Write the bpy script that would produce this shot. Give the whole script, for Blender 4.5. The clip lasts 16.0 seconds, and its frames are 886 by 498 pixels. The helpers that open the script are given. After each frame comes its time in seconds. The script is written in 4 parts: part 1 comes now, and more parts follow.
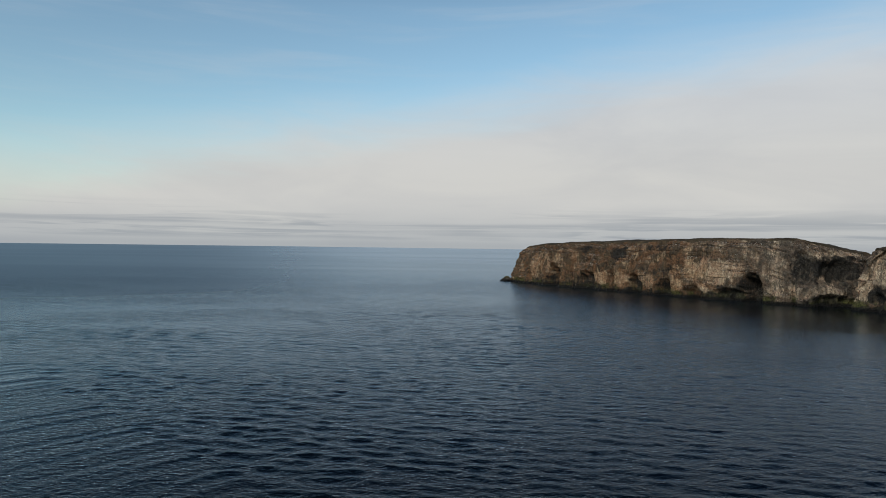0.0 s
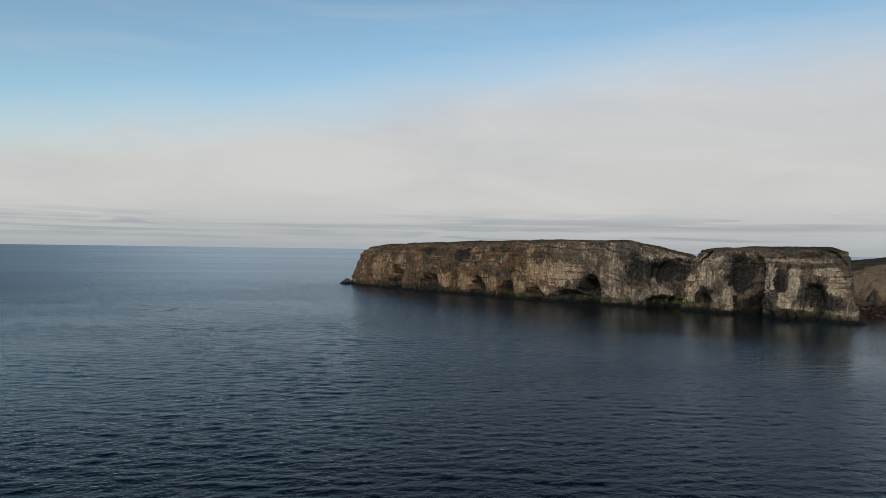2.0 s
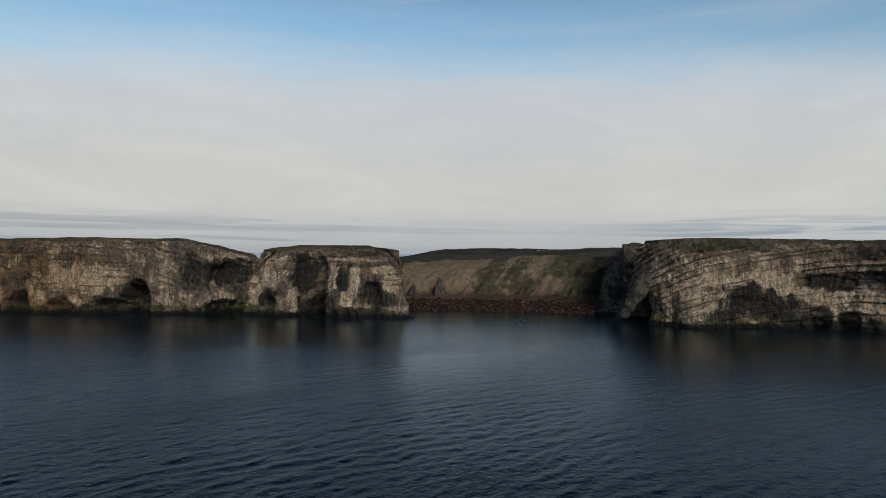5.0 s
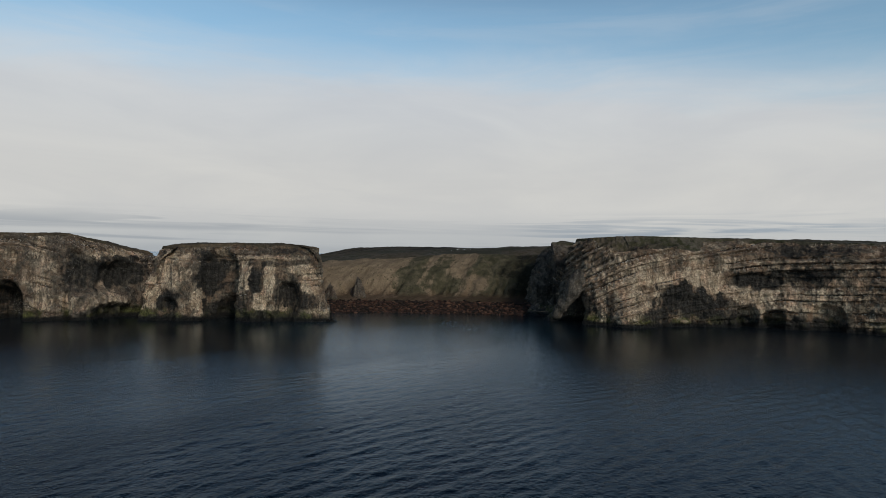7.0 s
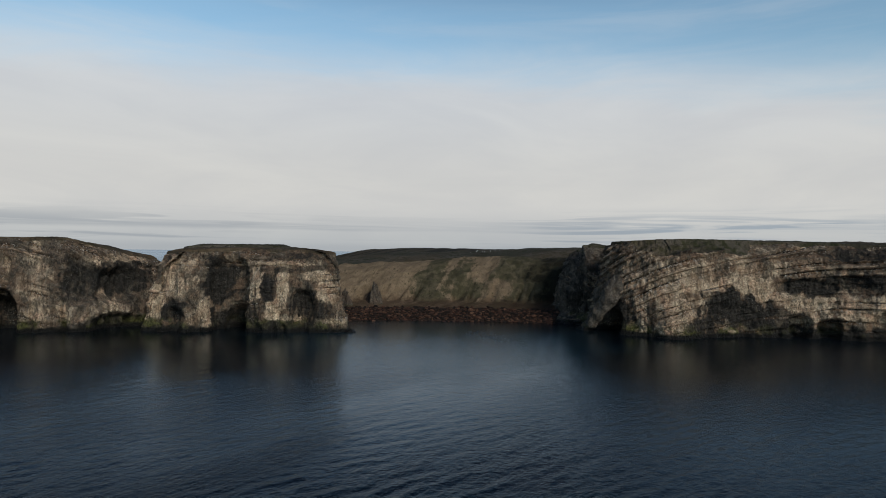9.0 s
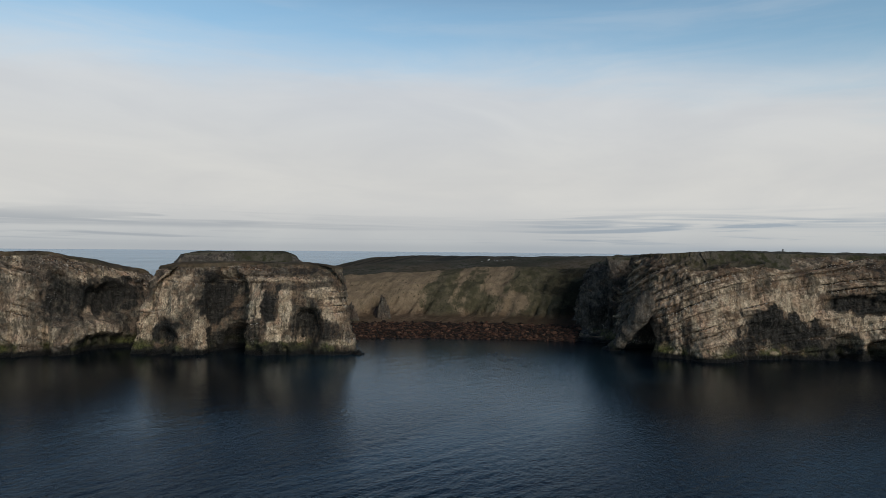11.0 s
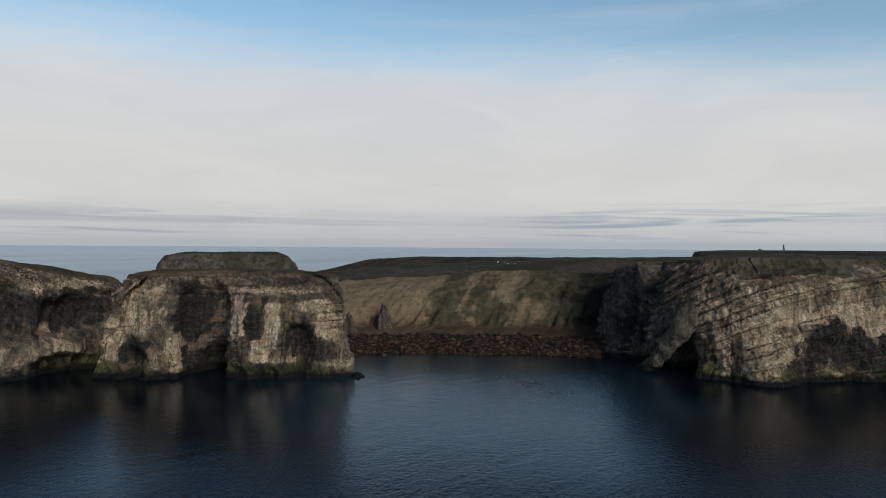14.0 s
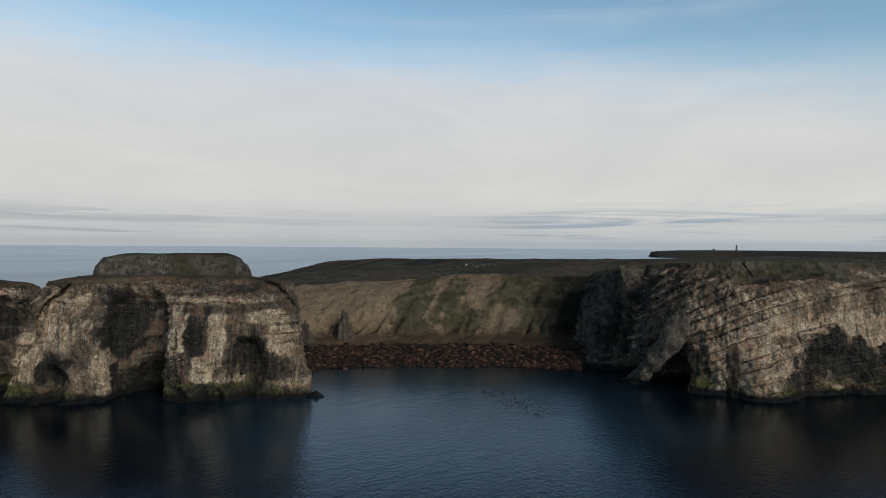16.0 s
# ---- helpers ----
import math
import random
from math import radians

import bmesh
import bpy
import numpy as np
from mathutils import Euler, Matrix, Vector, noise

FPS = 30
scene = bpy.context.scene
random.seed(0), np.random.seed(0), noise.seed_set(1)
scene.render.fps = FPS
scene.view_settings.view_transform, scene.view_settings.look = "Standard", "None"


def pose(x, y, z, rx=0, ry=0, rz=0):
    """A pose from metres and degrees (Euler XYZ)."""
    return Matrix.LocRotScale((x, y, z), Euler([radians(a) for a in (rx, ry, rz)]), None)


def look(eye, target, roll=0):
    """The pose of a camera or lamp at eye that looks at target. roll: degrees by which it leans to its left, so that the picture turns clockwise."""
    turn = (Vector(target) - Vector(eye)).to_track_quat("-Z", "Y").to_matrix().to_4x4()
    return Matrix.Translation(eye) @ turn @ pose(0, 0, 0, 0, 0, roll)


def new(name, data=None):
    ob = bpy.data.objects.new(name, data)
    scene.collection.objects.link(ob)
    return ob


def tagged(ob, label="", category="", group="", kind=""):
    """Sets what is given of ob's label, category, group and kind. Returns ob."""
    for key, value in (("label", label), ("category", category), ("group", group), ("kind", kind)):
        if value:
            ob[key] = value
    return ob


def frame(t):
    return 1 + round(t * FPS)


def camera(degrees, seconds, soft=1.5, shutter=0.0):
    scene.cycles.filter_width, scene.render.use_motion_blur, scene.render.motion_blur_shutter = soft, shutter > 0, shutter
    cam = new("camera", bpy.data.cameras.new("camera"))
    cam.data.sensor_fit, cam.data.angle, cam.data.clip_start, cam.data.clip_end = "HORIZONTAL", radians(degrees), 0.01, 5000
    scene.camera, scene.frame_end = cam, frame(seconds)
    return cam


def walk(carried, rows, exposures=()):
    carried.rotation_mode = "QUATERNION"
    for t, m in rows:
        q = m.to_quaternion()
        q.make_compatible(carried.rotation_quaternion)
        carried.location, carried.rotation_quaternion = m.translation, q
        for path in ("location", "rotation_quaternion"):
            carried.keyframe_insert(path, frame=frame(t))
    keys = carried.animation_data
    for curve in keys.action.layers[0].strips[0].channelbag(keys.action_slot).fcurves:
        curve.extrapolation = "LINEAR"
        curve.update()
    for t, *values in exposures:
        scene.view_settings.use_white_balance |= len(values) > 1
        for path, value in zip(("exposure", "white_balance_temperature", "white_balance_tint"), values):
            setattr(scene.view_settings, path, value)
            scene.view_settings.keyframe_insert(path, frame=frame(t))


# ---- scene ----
cam = camera(68.57, 16.0, soft=0.7)
# seconds, x, y, z, pitch, roll, yaw
ROWS = [
    (0.0, 0.00, 0.00, 20.74, -0.30, -0.78, -0.00),
    (0.5, 0.79, 4.91, 20.98, -0.27, -0.82, -2.03),
    (1.0, 1.58, 9.78, 21.17, -0.27, -0.77, -2.63),
    (1.5, 2.35, 14.61, 21.35, -0.22, -0.83, -8.17),
    (2.0, 3.12, 19.34, 21.50, -0.15, -0.87, -13.81),
    (2.5, 3.94, 23.82, 21.66, -0.05, -0.86, -19.70),
    (3.0, 4.87, 28.01, 21.81, 0.01, -0.87, -25.97),
    (3.5, 5.94, 31.98, 21.92, 0.07, -0.81, -32.71),
    (4.0, 7.20, 35.80, 21.99, 0.11, -0.76, -39.41),
    (4.5, 8.63, 39.60, 21.99, 0.13, -0.60, -46.15),
    (5.0, 10.20, 43.45, 21.93, 0.20, -0.57, -52.89),
    (5.2, 10.84, 44.99, 21.91, 0.25, -0.56, -55.65),
    (7.3, 18.58, 61.08, 21.14, 0.28, -0.75, -61.87),
    (7.5, 19.50, 62.37, 21.28, 0.23, -0.71, -61.82),
    (8.0, 21.83, 65.54, 21.71, 0.08, -0.65, -61.70),
    (8.5, 24.30, 68.64, 22.34, -0.00, -0.61, -61.62),
    (9.0, 26.86, 71.68, 23.20, 0.04, -0.64, -61.58),
    (9.5, 29.47, 74.63, 24.18, 0.09, -0.70, -61.58),
    (10.0, 32.10, 77.49, 25.20, 0.12, -0.66, -61.63),
    (12.5, 46.42, 89.30, 29.00, -0.38, -0.44, -61.67),
    (13.0, 49.41, 91.61, 29.15, -0.41, -0.44, -61.75),
    (13.5, 52.44, 93.91, 29.30, -0.43, -0.42, -61.85),
    (14.0, 55.50, 96.22, 29.48, -0.46, -0.43, -62.01),
    (14.5, 58.59, 98.53, 29.68, -0.48, -0.40, -62.17),
    (15.0, 61.70, 100.81, 29.82, -0.49, -0.41, -62.34),
    (15.5, 64.87, 103.07, 29.91, -0.48, -0.41, -62.53),
    (16.0, 68.14, 105.33, 30.00, -0.45, -0.47, -65.65),
]
walk(cam, [(t, pose(x, y, z, 90 + pitch, roll, yaw)) for t, x, y, z, pitch, roll, yaw in ROWS],
     exposures=[(0.0, -0.12), (5.0, -0.14), (10.0, -0.06), (16.0, 0.0)])

# ---- sky and sun ----
SUN_AZ, SUN_EL = radians(212), radians(27)      # clockwise from +y, above the horizon
world = bpy.data.worlds.new("sky")
scene.world = world
world.use_nodes = True


class Nodes:
    """Short hand for building node trees."""

    def __init__(self, tree):
        self.tree = tree
        tree.nodes.clear()

    def add(self, kind, inputs=(), **settings):
        n = self.tree.nodes.new(kind)
        for k, v in settings.items():
            setattr(n, k, v)
        for key, v in dict(inputs).items():
            self.put(n.inputs[key], v)
        return n

    def put(self, socket, v):
        if isinstance(v, bpy.types.NodeSocket):
            self.tree.links.new(v, socket)
        elif isinstance(v, bpy.types.Node):
            self.tree.links.new(v.outputs[0], socket)
        elif socket.type == "RGBA" and len(v) == 3:
            socket.default_value = (*v, 1)
        else:
            socket.default_value = v

    def math(self, op, a, b=0.0, c=0.0, clamp=False):
        return self.add("ShaderNodeMath", {0: a, 1: b, 2: c}, operation=op, use_clamp=clamp).outputs[0]

    def ramp(self, v, lo, hi, a=0.0, b=1.0, kind="SMOOTHSTEP"):
        return self.add("ShaderNodeMapRange", {0: v, 1: lo, 2: hi, 3: a, 4: b}, interpolation_type=kind).outputs[0]

    def mix(self, f, a, b, kind="MIX"):
        n = self.add("ShaderNodeMix", data_type="RGBA", blend_type=kind)
        for s, v in ((n.inputs[0], f), (n.inputs[6], a), (n.inputs[7], b)):
            self.put(s, v)
        return n.outputs[2]

    def noise(self, vec, scale, detail=4.0, rough=0.55, dist=0.0):
        return self.add("ShaderNodeTexNoise", {"Vector": vec, "Scale": scale, "Detail": detail, "Roughness": rough, "Distortion": dist}).outputs[0]

    def scaled(self, vec, x, y, z):
        return self.add("ShaderNodeMapping", {"Vector": vec, "Scale": (x, y, z)}).outputs[0]


w = Nodes(world.node_tree)
way = w.add("ShaderNodeTexCoord").outputs["Generated"]
parts = w.add("ShaderNodeSeparateXYZ", {0: way})
up = parts.outputs[2]
blue = w.add("ShaderNodeTexSky", sky_type="NISHITA", sun_disc=False, sun_elevation=SUN_EL, sun_rotation=SUN_AZ, air_density=1.0, dust_density=0.6, ozone_density=1.5)
blue = w.mix(1.0, blue.outputs[0], (0.140, 0.153, 0.140), "MULTIPLY")
blue = w.mix(1.0, blue, w.mix(w.ramp(up, 0.33, 0.48), (1, 1, 1), (0.04, 0.10, 0.22)), "MULTIPLY")
# a wide sheet of thin high cloud, its edge an arc that stands highest to the north-east
bank = w.math("ADD", w.math("MULTIPLY", parts.outputs[0], 0.777), w.math("MULTIPLY", parts.outputs[1], 0.629))
edge = w.math("MULTIPLY_ADD", bank, 0.217, 0.057)
wisps = w.noise(w.scaled(way, 1.2, 1.2, 7.0), 2.2, 6.0, 0.6, 0.6)
fray = w.math("MULTIPLY_ADD", w.math("SUBTRACT", wisps, 0.5), 0.11, w.math("SUBTRACT", edge, up))
sheet = w.ramp(fray, -0.085, 0.05)
thin = w.ramp(w.noise(w.scaled(way, 0.9, 0.9, 9.0), 3.0, 5.0, 0.6, 0.4), 0.45, 0.8, 0.0, 0.2)
sheet = w.math("MAXIMUM", w.math("MAXIMUM", sheet, thin), w.ramp(up, 0.17, 0.03, 0.0, 0.92))
cloud = w.mix(w.ramp(up, 0.08, 0.3), (0.665, 0.66, 0.64), (0.62, 0.66, 0.71))
cloud = w.mix(w.ramp(up, 0.0, 0.07), (0.50, 0.52, 0.53), cloud)
soft = w.noise(w.scaled(way, 1.0, 1.0, 4.0), 3.0, 5.0, 0.55, 0.5)
cloud = w.mix(1.0, cloud, w.mix(w.ramp(soft, 0.3, 0.7), (0.93, 0.94, 0.955), (1.03, 1.03, 1.02)), "MULTIPLY")
sky = w.mix(sheet, blue, cloud)
# low grey streaks over the horizon
streak = w.noise(w.scaled(way, 1.0, 1.0, 30.0), 2.6, 7.0, 0.55, 1.0)
patch = w.ramp(w.noise(w.scaled(way, 1.0, 1.0, 6.0), 3.4, 3.0, 0.5), 0.38, 0.6, 0.25, 1.0)
band = w.math("MULTIPLY", w.math("MULTIPLY", patch, w.ramp(up, 0.002, 0.014)), w.ramp(up, 0.068, 0.030))
sway = w.noise(w.scaled(way, 1.0, 1.0, 3.0), 2.2, 5.0, 0.55, 0.3)
bar = w.math("ABSOLUTE", w.math("SUBTRACT", up, w.math("MULTIPLY_ADD", sway, 0.020, 0.022)))
bar = w.math("MULTIPLY", w.ramp(bar, 0.0075, 0.0005), w.ramp(w.noise(w.scaled(way, 1.0, 1.0, 40.0), 1.6, 4.0, 0.55, 0.6), 0.40, 0.56, 0.15, 0.85))
streak = w.math("MAXIMUM", w.math("MULTIPLY", w.ramp(streak, 0.44, 0.58), band), w.ramp(up, 0.012, 0.0, 0.0, 0.55))
east = w.ramp(w.math("MULTIPLY_ADD", parts.outputs[0], 0.87, w.math("MULTIPLY", parts.outputs[1], -0.5)), 0.45, 0.9)
sky = w.mix(w.math("MULTIPLY", w.math("MAXIMUM", streak, bar), 0.62), sky, w.mix(east, (0.31, 0.345, 0.385), (0.19, 0.275, 0.37)))
w.add("ShaderNodeOutputWorld", {0: w.add("ShaderNodeBackground", {0: sky, 1: 1.0})})

sun = new("sun", bpy.data.lights.new("sun", "SUN"))
sun.data.energy, sun.data.angle, sun.data.color = 1.62, radians(12), (1.0, 0.93, 0.84)
sun.matrix_basis = look((-200 * math.cos(SUN_EL) * -math.sin(SUN_AZ), 200 * math.cos(SUN_EL) * math.cos(SUN_AZ), 200 * math.sin(SUN_EL)), (0, 0, 0))


# ---- materials ----
def material(name, build):
    m = bpy.data.materials.new(name)
    m.use_nodes = True
    n = Nodes(m.node_tree)
    n.add("ShaderNodeOutputMaterial", {0: build(n)})
    return m


def bsdf(n, colour, rough, normal=None, ior=1.45, gloss=0.5):
    b = n.add("ShaderNodeBsdfPrincipled", {"Base Color": colour, "Roughness": rough, "IOR": ior, "Specular IOR Level": gloss})
    if normal:
        n.put(b.inputs["Normal"], normal)
    return b


def bump(n, height, strength, distance, normal=None):
    b = n.add("ShaderNodeBump", {"Height": height, "Strength": strength, "Distance": distance})
    if normal:
        n.put(b.inputs["Normal"], normal)
    return b.outputs[0]


def place(n):
    return n.add("ShaderNodeNewGeometry").outputs["Position"]


def sea_water(n):
    p = place(n)
    xy = n.add("ShaderNodeSeparateXYZ", {0: p})
    far = n.add("ShaderNodeVectorMath", {0: p, 1: (20.0, 20.0, 0.0)}, operation="DISTANCE").outputs["Value"]
    bay = n.add("ShaderNodeVectorMath", {0: p, 1: (185.0, 165.0, 0.0)}, operation="DISTANCE").outputs["Value"]
    gust = n.ramp(n.noise(n.scaled(p, 0.010, 0.022, 1), 1.0, 4.0, 0.55, 0.8), 0.36, 0.64, 0.35, 1.0)
    windy = n.ramp(n.math("MULTIPLY_ADD", gust, 30.0, bay), 70.0, 160.0, 0.5, 1.0)
    slick = n.ramp(n.noise(n.scaled(p, 0.0012, 0.0042, 1), 1.0, 4.0, 0.6, 0.6), 0.40, 0.62, 0.95, 1.03)
    chop = n.noise(n.scaled(p, 1.1, 1.6, 1), 1.0, 3.0, 0.55, 0.5)
    ripple = n.noise(n.scaled(p, 3.4, 4.4, 1), 1.0, 2.0, 0.5)
    h = n.math("MULTIPLY_ADD", chop, 0.15, n.math("MULTIPLY", ripple, 0.042))
    h = n.math("MULTIPLY", n.math("MULTIPLY", h, n.math("MULTIPLY_ADD", gust, 0.6, 0.4)), n.math("MULTIPLY", windy, n.ramp(far, 250.0, 600.0, 1.0, 0.0)))
    nrm = bump(n, h, 1.0, 1.0)
    # waves too small for the mesh far out go over into roughness; slicks between the gusts stay smooth
    near = n.math("MULTIPLY", n.math("MULTIPLY_ADD", gust, 0.25, 0.78), n.ramp(windy, 0.5, 1.0, 0.09, 0.19))
    open_sea = n.ramp(n.math("DIVIDE", xy.outputs[0], n.math("MAXIMUM", xy.outputs[1], 100.0)), -0.45, -0.05, 0.34, 0.22)
    rough = n.add("ShaderNodeMix", {0: n.ramp(n.math("MINIMUM", far, n.math("MULTIPLY", bay, 2.0)), 120.0, 380.0), 2: near, 3: n.math("MULTIPLY", slick, open_sea)}).outputs[0]
    # clear deep water; in the bay the sky's reflection is painted into its colour
    bay_sheen = n.ramp(n.math("MULTIPLY_ADD", n.noise(p, 0.03, 4.0, 0.6), 60.0, n.add("ShaderNodeVectorMath", {0: p, 1: (170.0, 156.0, 0.0)}, operation="DISTANCE").outputs["Value"]), 88.0, 48.0)
    body = n.mix(bay_sheen, (0.0008, 0.0030, 0.0070), (0.0190, 0.0430, 0.0600))
    gloss = n.add("ShaderNodeBsdfGlossy", {"Color": (0.80, 0.91, 1.0), "Roughness": rough, "Normal": nrm})
    # the rougher the water, the more of its facets lean towards the eye and mirror less; the calm bay mirrors most
    skin = n.math("MULTIPLY", n.add("ShaderNodeFresnel", {"IOR": 1.22, "Normal": nrm}).outputs[0], n.ramp(rough, 0.10, 0.36, 1.0, 0.5))
    skin = n.math("MULTIPLY", skin, n.ramp(bay, 50.0, 130.0, 1.3, 1.0))
    return n.add("ShaderNodeMixShader", {0: skin, 1: n.add("ShaderNodeBsdfDiffuse", {"Color": body}), 2: gloss})


def rock(n):
    p = place(n)
    tint = n.add("ShaderNodeVertexColor", layer_name="tint")
    t = n.add("ShaderNodeSeparateColor", {0: tint.outputs[0]})
    pale, dark, held, rust = t.outputs[0], t.outputs[1], t.outputs[2], tint.outputs["Alpha"]
    level = n.add("ShaderNodeAttribute", attribute_name="bed").outputs["Fac"]
    at = n.add("ShaderNodeSeparateXYZ", {0: p})
    z = at.outputs[2]

    def bedded(wide, thick):
        return n.add("ShaderNodeCombineXYZ", {0: n.math("MULTIPLY", at.outputs[0], wide), 1: n.math("MULTIPLY", at.outputs[1], wide), 2: n.math("MULTIPLY", level, thick)}).outputs[0]

    turned = n.add("ShaderNodeMapping", {"Vector": p, "Rotation": (0.7, 0.5, 0.4)}).outputs[0]
    broad = n.noise(p, 0.11, 4.0, 0.6)
    mid = n.noise(p, 0.5, 5.0, 0.62)
    fine = n.noise(turned, 1.9, 6.0, 0.70, 0.3)
    strata = n.noise(bedded(0.16, 3.0), 1.0, 5.0, 0.62, 0.4)
    leaves = n.noise(bedded(0.30, 9.0), 1.0, 4.0, 0.6, 0.3)
    runs = n.noise(n.scaled(p, 0.65, 0.65, 0.07), 1.0, 4.0, 0.60, 0.3)
    drips = n.noise(n.scaled(p, 1.5, 1.5, 0.11), 1.0, 5.0, 0.62, 0.4)
    joints = n.math("ABSOLUTE", n.math("SUBTRACT", n.noise(n.scaled(p, 0.55, 0.55, 0.10), 1.0, 4.0, 0.6, 0.8), 0.5))
    veins = n.math("ABSOLUTE", n.math("SUBTRACT", n.noise(n.scaled(turned, 0.6, 0.6, 0.6), 1.0, 5.0, 0.66, 1.2), 0.5))
    # grey-brown limestone, redder where rust is high
    base = n.mix(n.ramp(broad, 0.35, 0.65), (0.110, 0.089, 0.064), (0.184, 0.149, 0.105))
    base = n.mix(n.ramp(mid, 0.44, 0.62, 0.0, 0.75), base, (0.108, 0.092, 0.076))
    base = n.mix(n.ramp(rust, 0.0, 0.5, 0.85, 0.0, "LINEAR"), base, n.mix(n.ramp(mid, 0.40, 0.62), (0.135, 0.124, 0.112), (0.070, 0.066, 0.062)))
    base = n.mix(n.math("MULTIPLY", n.ramp(runs, 0.52, 0.60), n.ramp(held, 0.0, 0.7, 0.65, 0.15)), base, (0.052, 0.047, 0.040))
    # pale lime and guano, drawn out into vertical tongues
    lime = n.mix(n.ramp(n.math("MULTIPLY_ADD", mid, 0.5, n.math("MULTIPLY", runs, 0.5)), 0.40, 0.60), (0.365, 0.293, 0.208), (0.78, 0.647, 0.485))
    lime = n.mix(n.ramp(n.noise(p, 0.21, 4.0, 0.6, 0.5), 0.50, 0.66, 0.0, 0.7), lime, (0.60, 0.39, 0.27))
    lime = n.mix(n.math("MULTIPLY", n.ramp(drips, 0.52, 0.60), n.ramp(pale, 0.72, 1.0, 0.65, 0.3)), lime, (0.12, 0.10, 0.08))
    streaks = n.noise(n.scaled(p, 2.8, 2.8, 0.16), 1.0, 4.0, 0.6, 0.3)
    lime = n.mix(n.math("MULTIPLY", n.ramp(streaks, 0.54, 0.62), n.ramp(pale, 0.72, 1.0, 0.3, 0.15)), lime, (0.17, 0.14, 0.11))
    wander = n.math("MULTIPLY", n.math("SUBTRACT", n.math("MULTIPLY_ADD", runs, 0.45, n.math("MULTIPLY_ADD", drips, 0.25, n.math("MULTIPLY", mid, 0.30))), 0.5), 2.1)
    base = n.mix(n.math("MULTIPLY", n.ramp(n.math("ADD", pale, wander), 0.30, 0.72), 0.95), base, lime)
    iron = n.math("MULTIPLY", n.ramp(n.noise(p, 0.30, 3.0, 0.6, 0.5), 0.45, 0.57), rust)
    base = n.mix(n.math("MULTIPLY", iron, 0.6), base, (0.34, 0.185, 0.105))
    base = n.mix(n.ramp(rust, 0.45, 0.75), base, n.mix(1.0, base, (0.80, 0.70, 0.60), "MULTIPLY"))
    # dark weathered rock; the shade of caves and recesses is painted here too
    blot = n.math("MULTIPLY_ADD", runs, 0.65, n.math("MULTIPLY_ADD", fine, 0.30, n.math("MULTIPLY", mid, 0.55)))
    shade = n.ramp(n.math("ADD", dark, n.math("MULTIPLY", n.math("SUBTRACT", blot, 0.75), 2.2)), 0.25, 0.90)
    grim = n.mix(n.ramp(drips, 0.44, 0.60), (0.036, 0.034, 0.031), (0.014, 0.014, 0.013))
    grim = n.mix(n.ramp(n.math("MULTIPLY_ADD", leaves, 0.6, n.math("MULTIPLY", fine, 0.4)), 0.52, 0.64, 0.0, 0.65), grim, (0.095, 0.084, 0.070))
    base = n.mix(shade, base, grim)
    # bedding, thick and thin
    base = n.mix(n.math("MULTIPLY_ADD", held, 0.75, 0.06), base, n.mix(1.0, base, n.mix(n.ramp(strata, 0.38, 0.54), (0.55, 0.52, 0.50), (1.12, 1.10, 1.08)), "MULTIPLY"))
    base = n.mix(n.math("MULTIPLY_ADD", held, 0.6, 0.10), base, n.mix(1.0, base, n.mix(n.ramp(leaves, 0.38, 0.52), (0.55, 0.53, 0.51), (1.14, 1.12, 1.10)), "MULTIPLY"))
    base = n.mix(1.0, base, n.mix(n.ramp(fine, 0.36, 0.60), (0.66, 0.64, 0.61), (1.24, 1.23, 1.19)), "MULTIPLY")
    # ledges: thin dark seams, rust-brown below them, pale droppings along and under them
    saw = n.math("FRACT", level)
    ragged = n.math("MULTIPLY_ADD", n.math("SUBTRACT", fine, 0.5), 0.35, saw)
    seam = n.math("MULTIPLY", n.math("MULTIPLY", n.ramp(ragged, 0.80, 0.87), n.ramp(saw, 1.0, 0.985)), n.math("MULTIPLY", held, n.ramp(mid, 0.34, 0.46)))
    half = n.math("FRACT", n.math("MULTIPLY_ADD", level, 2.3, 0.3))
    crease = n.math("MULTIPLY", n.math("MULTIPLY", n.ramp(half, 0.86, 0.93), n.ramp(half, 1.0, 0.97)), n.math("MULTIPLY", held, n.ramp(broad, 0.44, 0.58)))
    under = n.math("MULTIPLY", n.math("MULTIPLY", n.ramp(saw, 0.62, 0.86), held), n.ramp(runs, 0.42, 0.58))
    base = n.mix(n.math("MULTIPLY", under, 0.75), base, (0.33, 0.175, 0.090))
    tongue = n.math("MULTIPLY", n.math("MULTIPLY", n.ramp(drips, 0.50, 0.40), n.ramp(saw, 0.15, 0.80)), n.math("MULTIPLY", held, n.ramp(dark, 0.3, 0.8, 0.75, 0.1)))
    base = n.mix(tongue, base, (0.52, 0.45, 0.37))
    base = n.mix(n.math("MULTIPLY", seam, 0.92), base, (0.018, 0.015, 0.013))
    base = n.mix(n.math("MULTIPLY", crease, 0.75), base, (0.024, 0.020, 0.017))
    dots = n.add("ShaderNodeTexVoronoi", {"Vector": p, "Scale": 2.1, "Randomness": 1.0}).outputs[0]
    along = n.math("MULTIPLY", n.ramp(saw, 0.72, 0.84), held)
    spots = n.math("MULTIPLY", n.ramp(dots, 0.36, 0.22), n.math("ADD", along, n.math("MULTIPLY", n.ramp(n.noise(p, 0.22, 3.0, 0.6), 0.57, 0.68), 0.25), clamp=True))
    base = n.mix(n.math("MULTIPLY", spots, 0.9), base, (0.74, 0.70, 0.64))
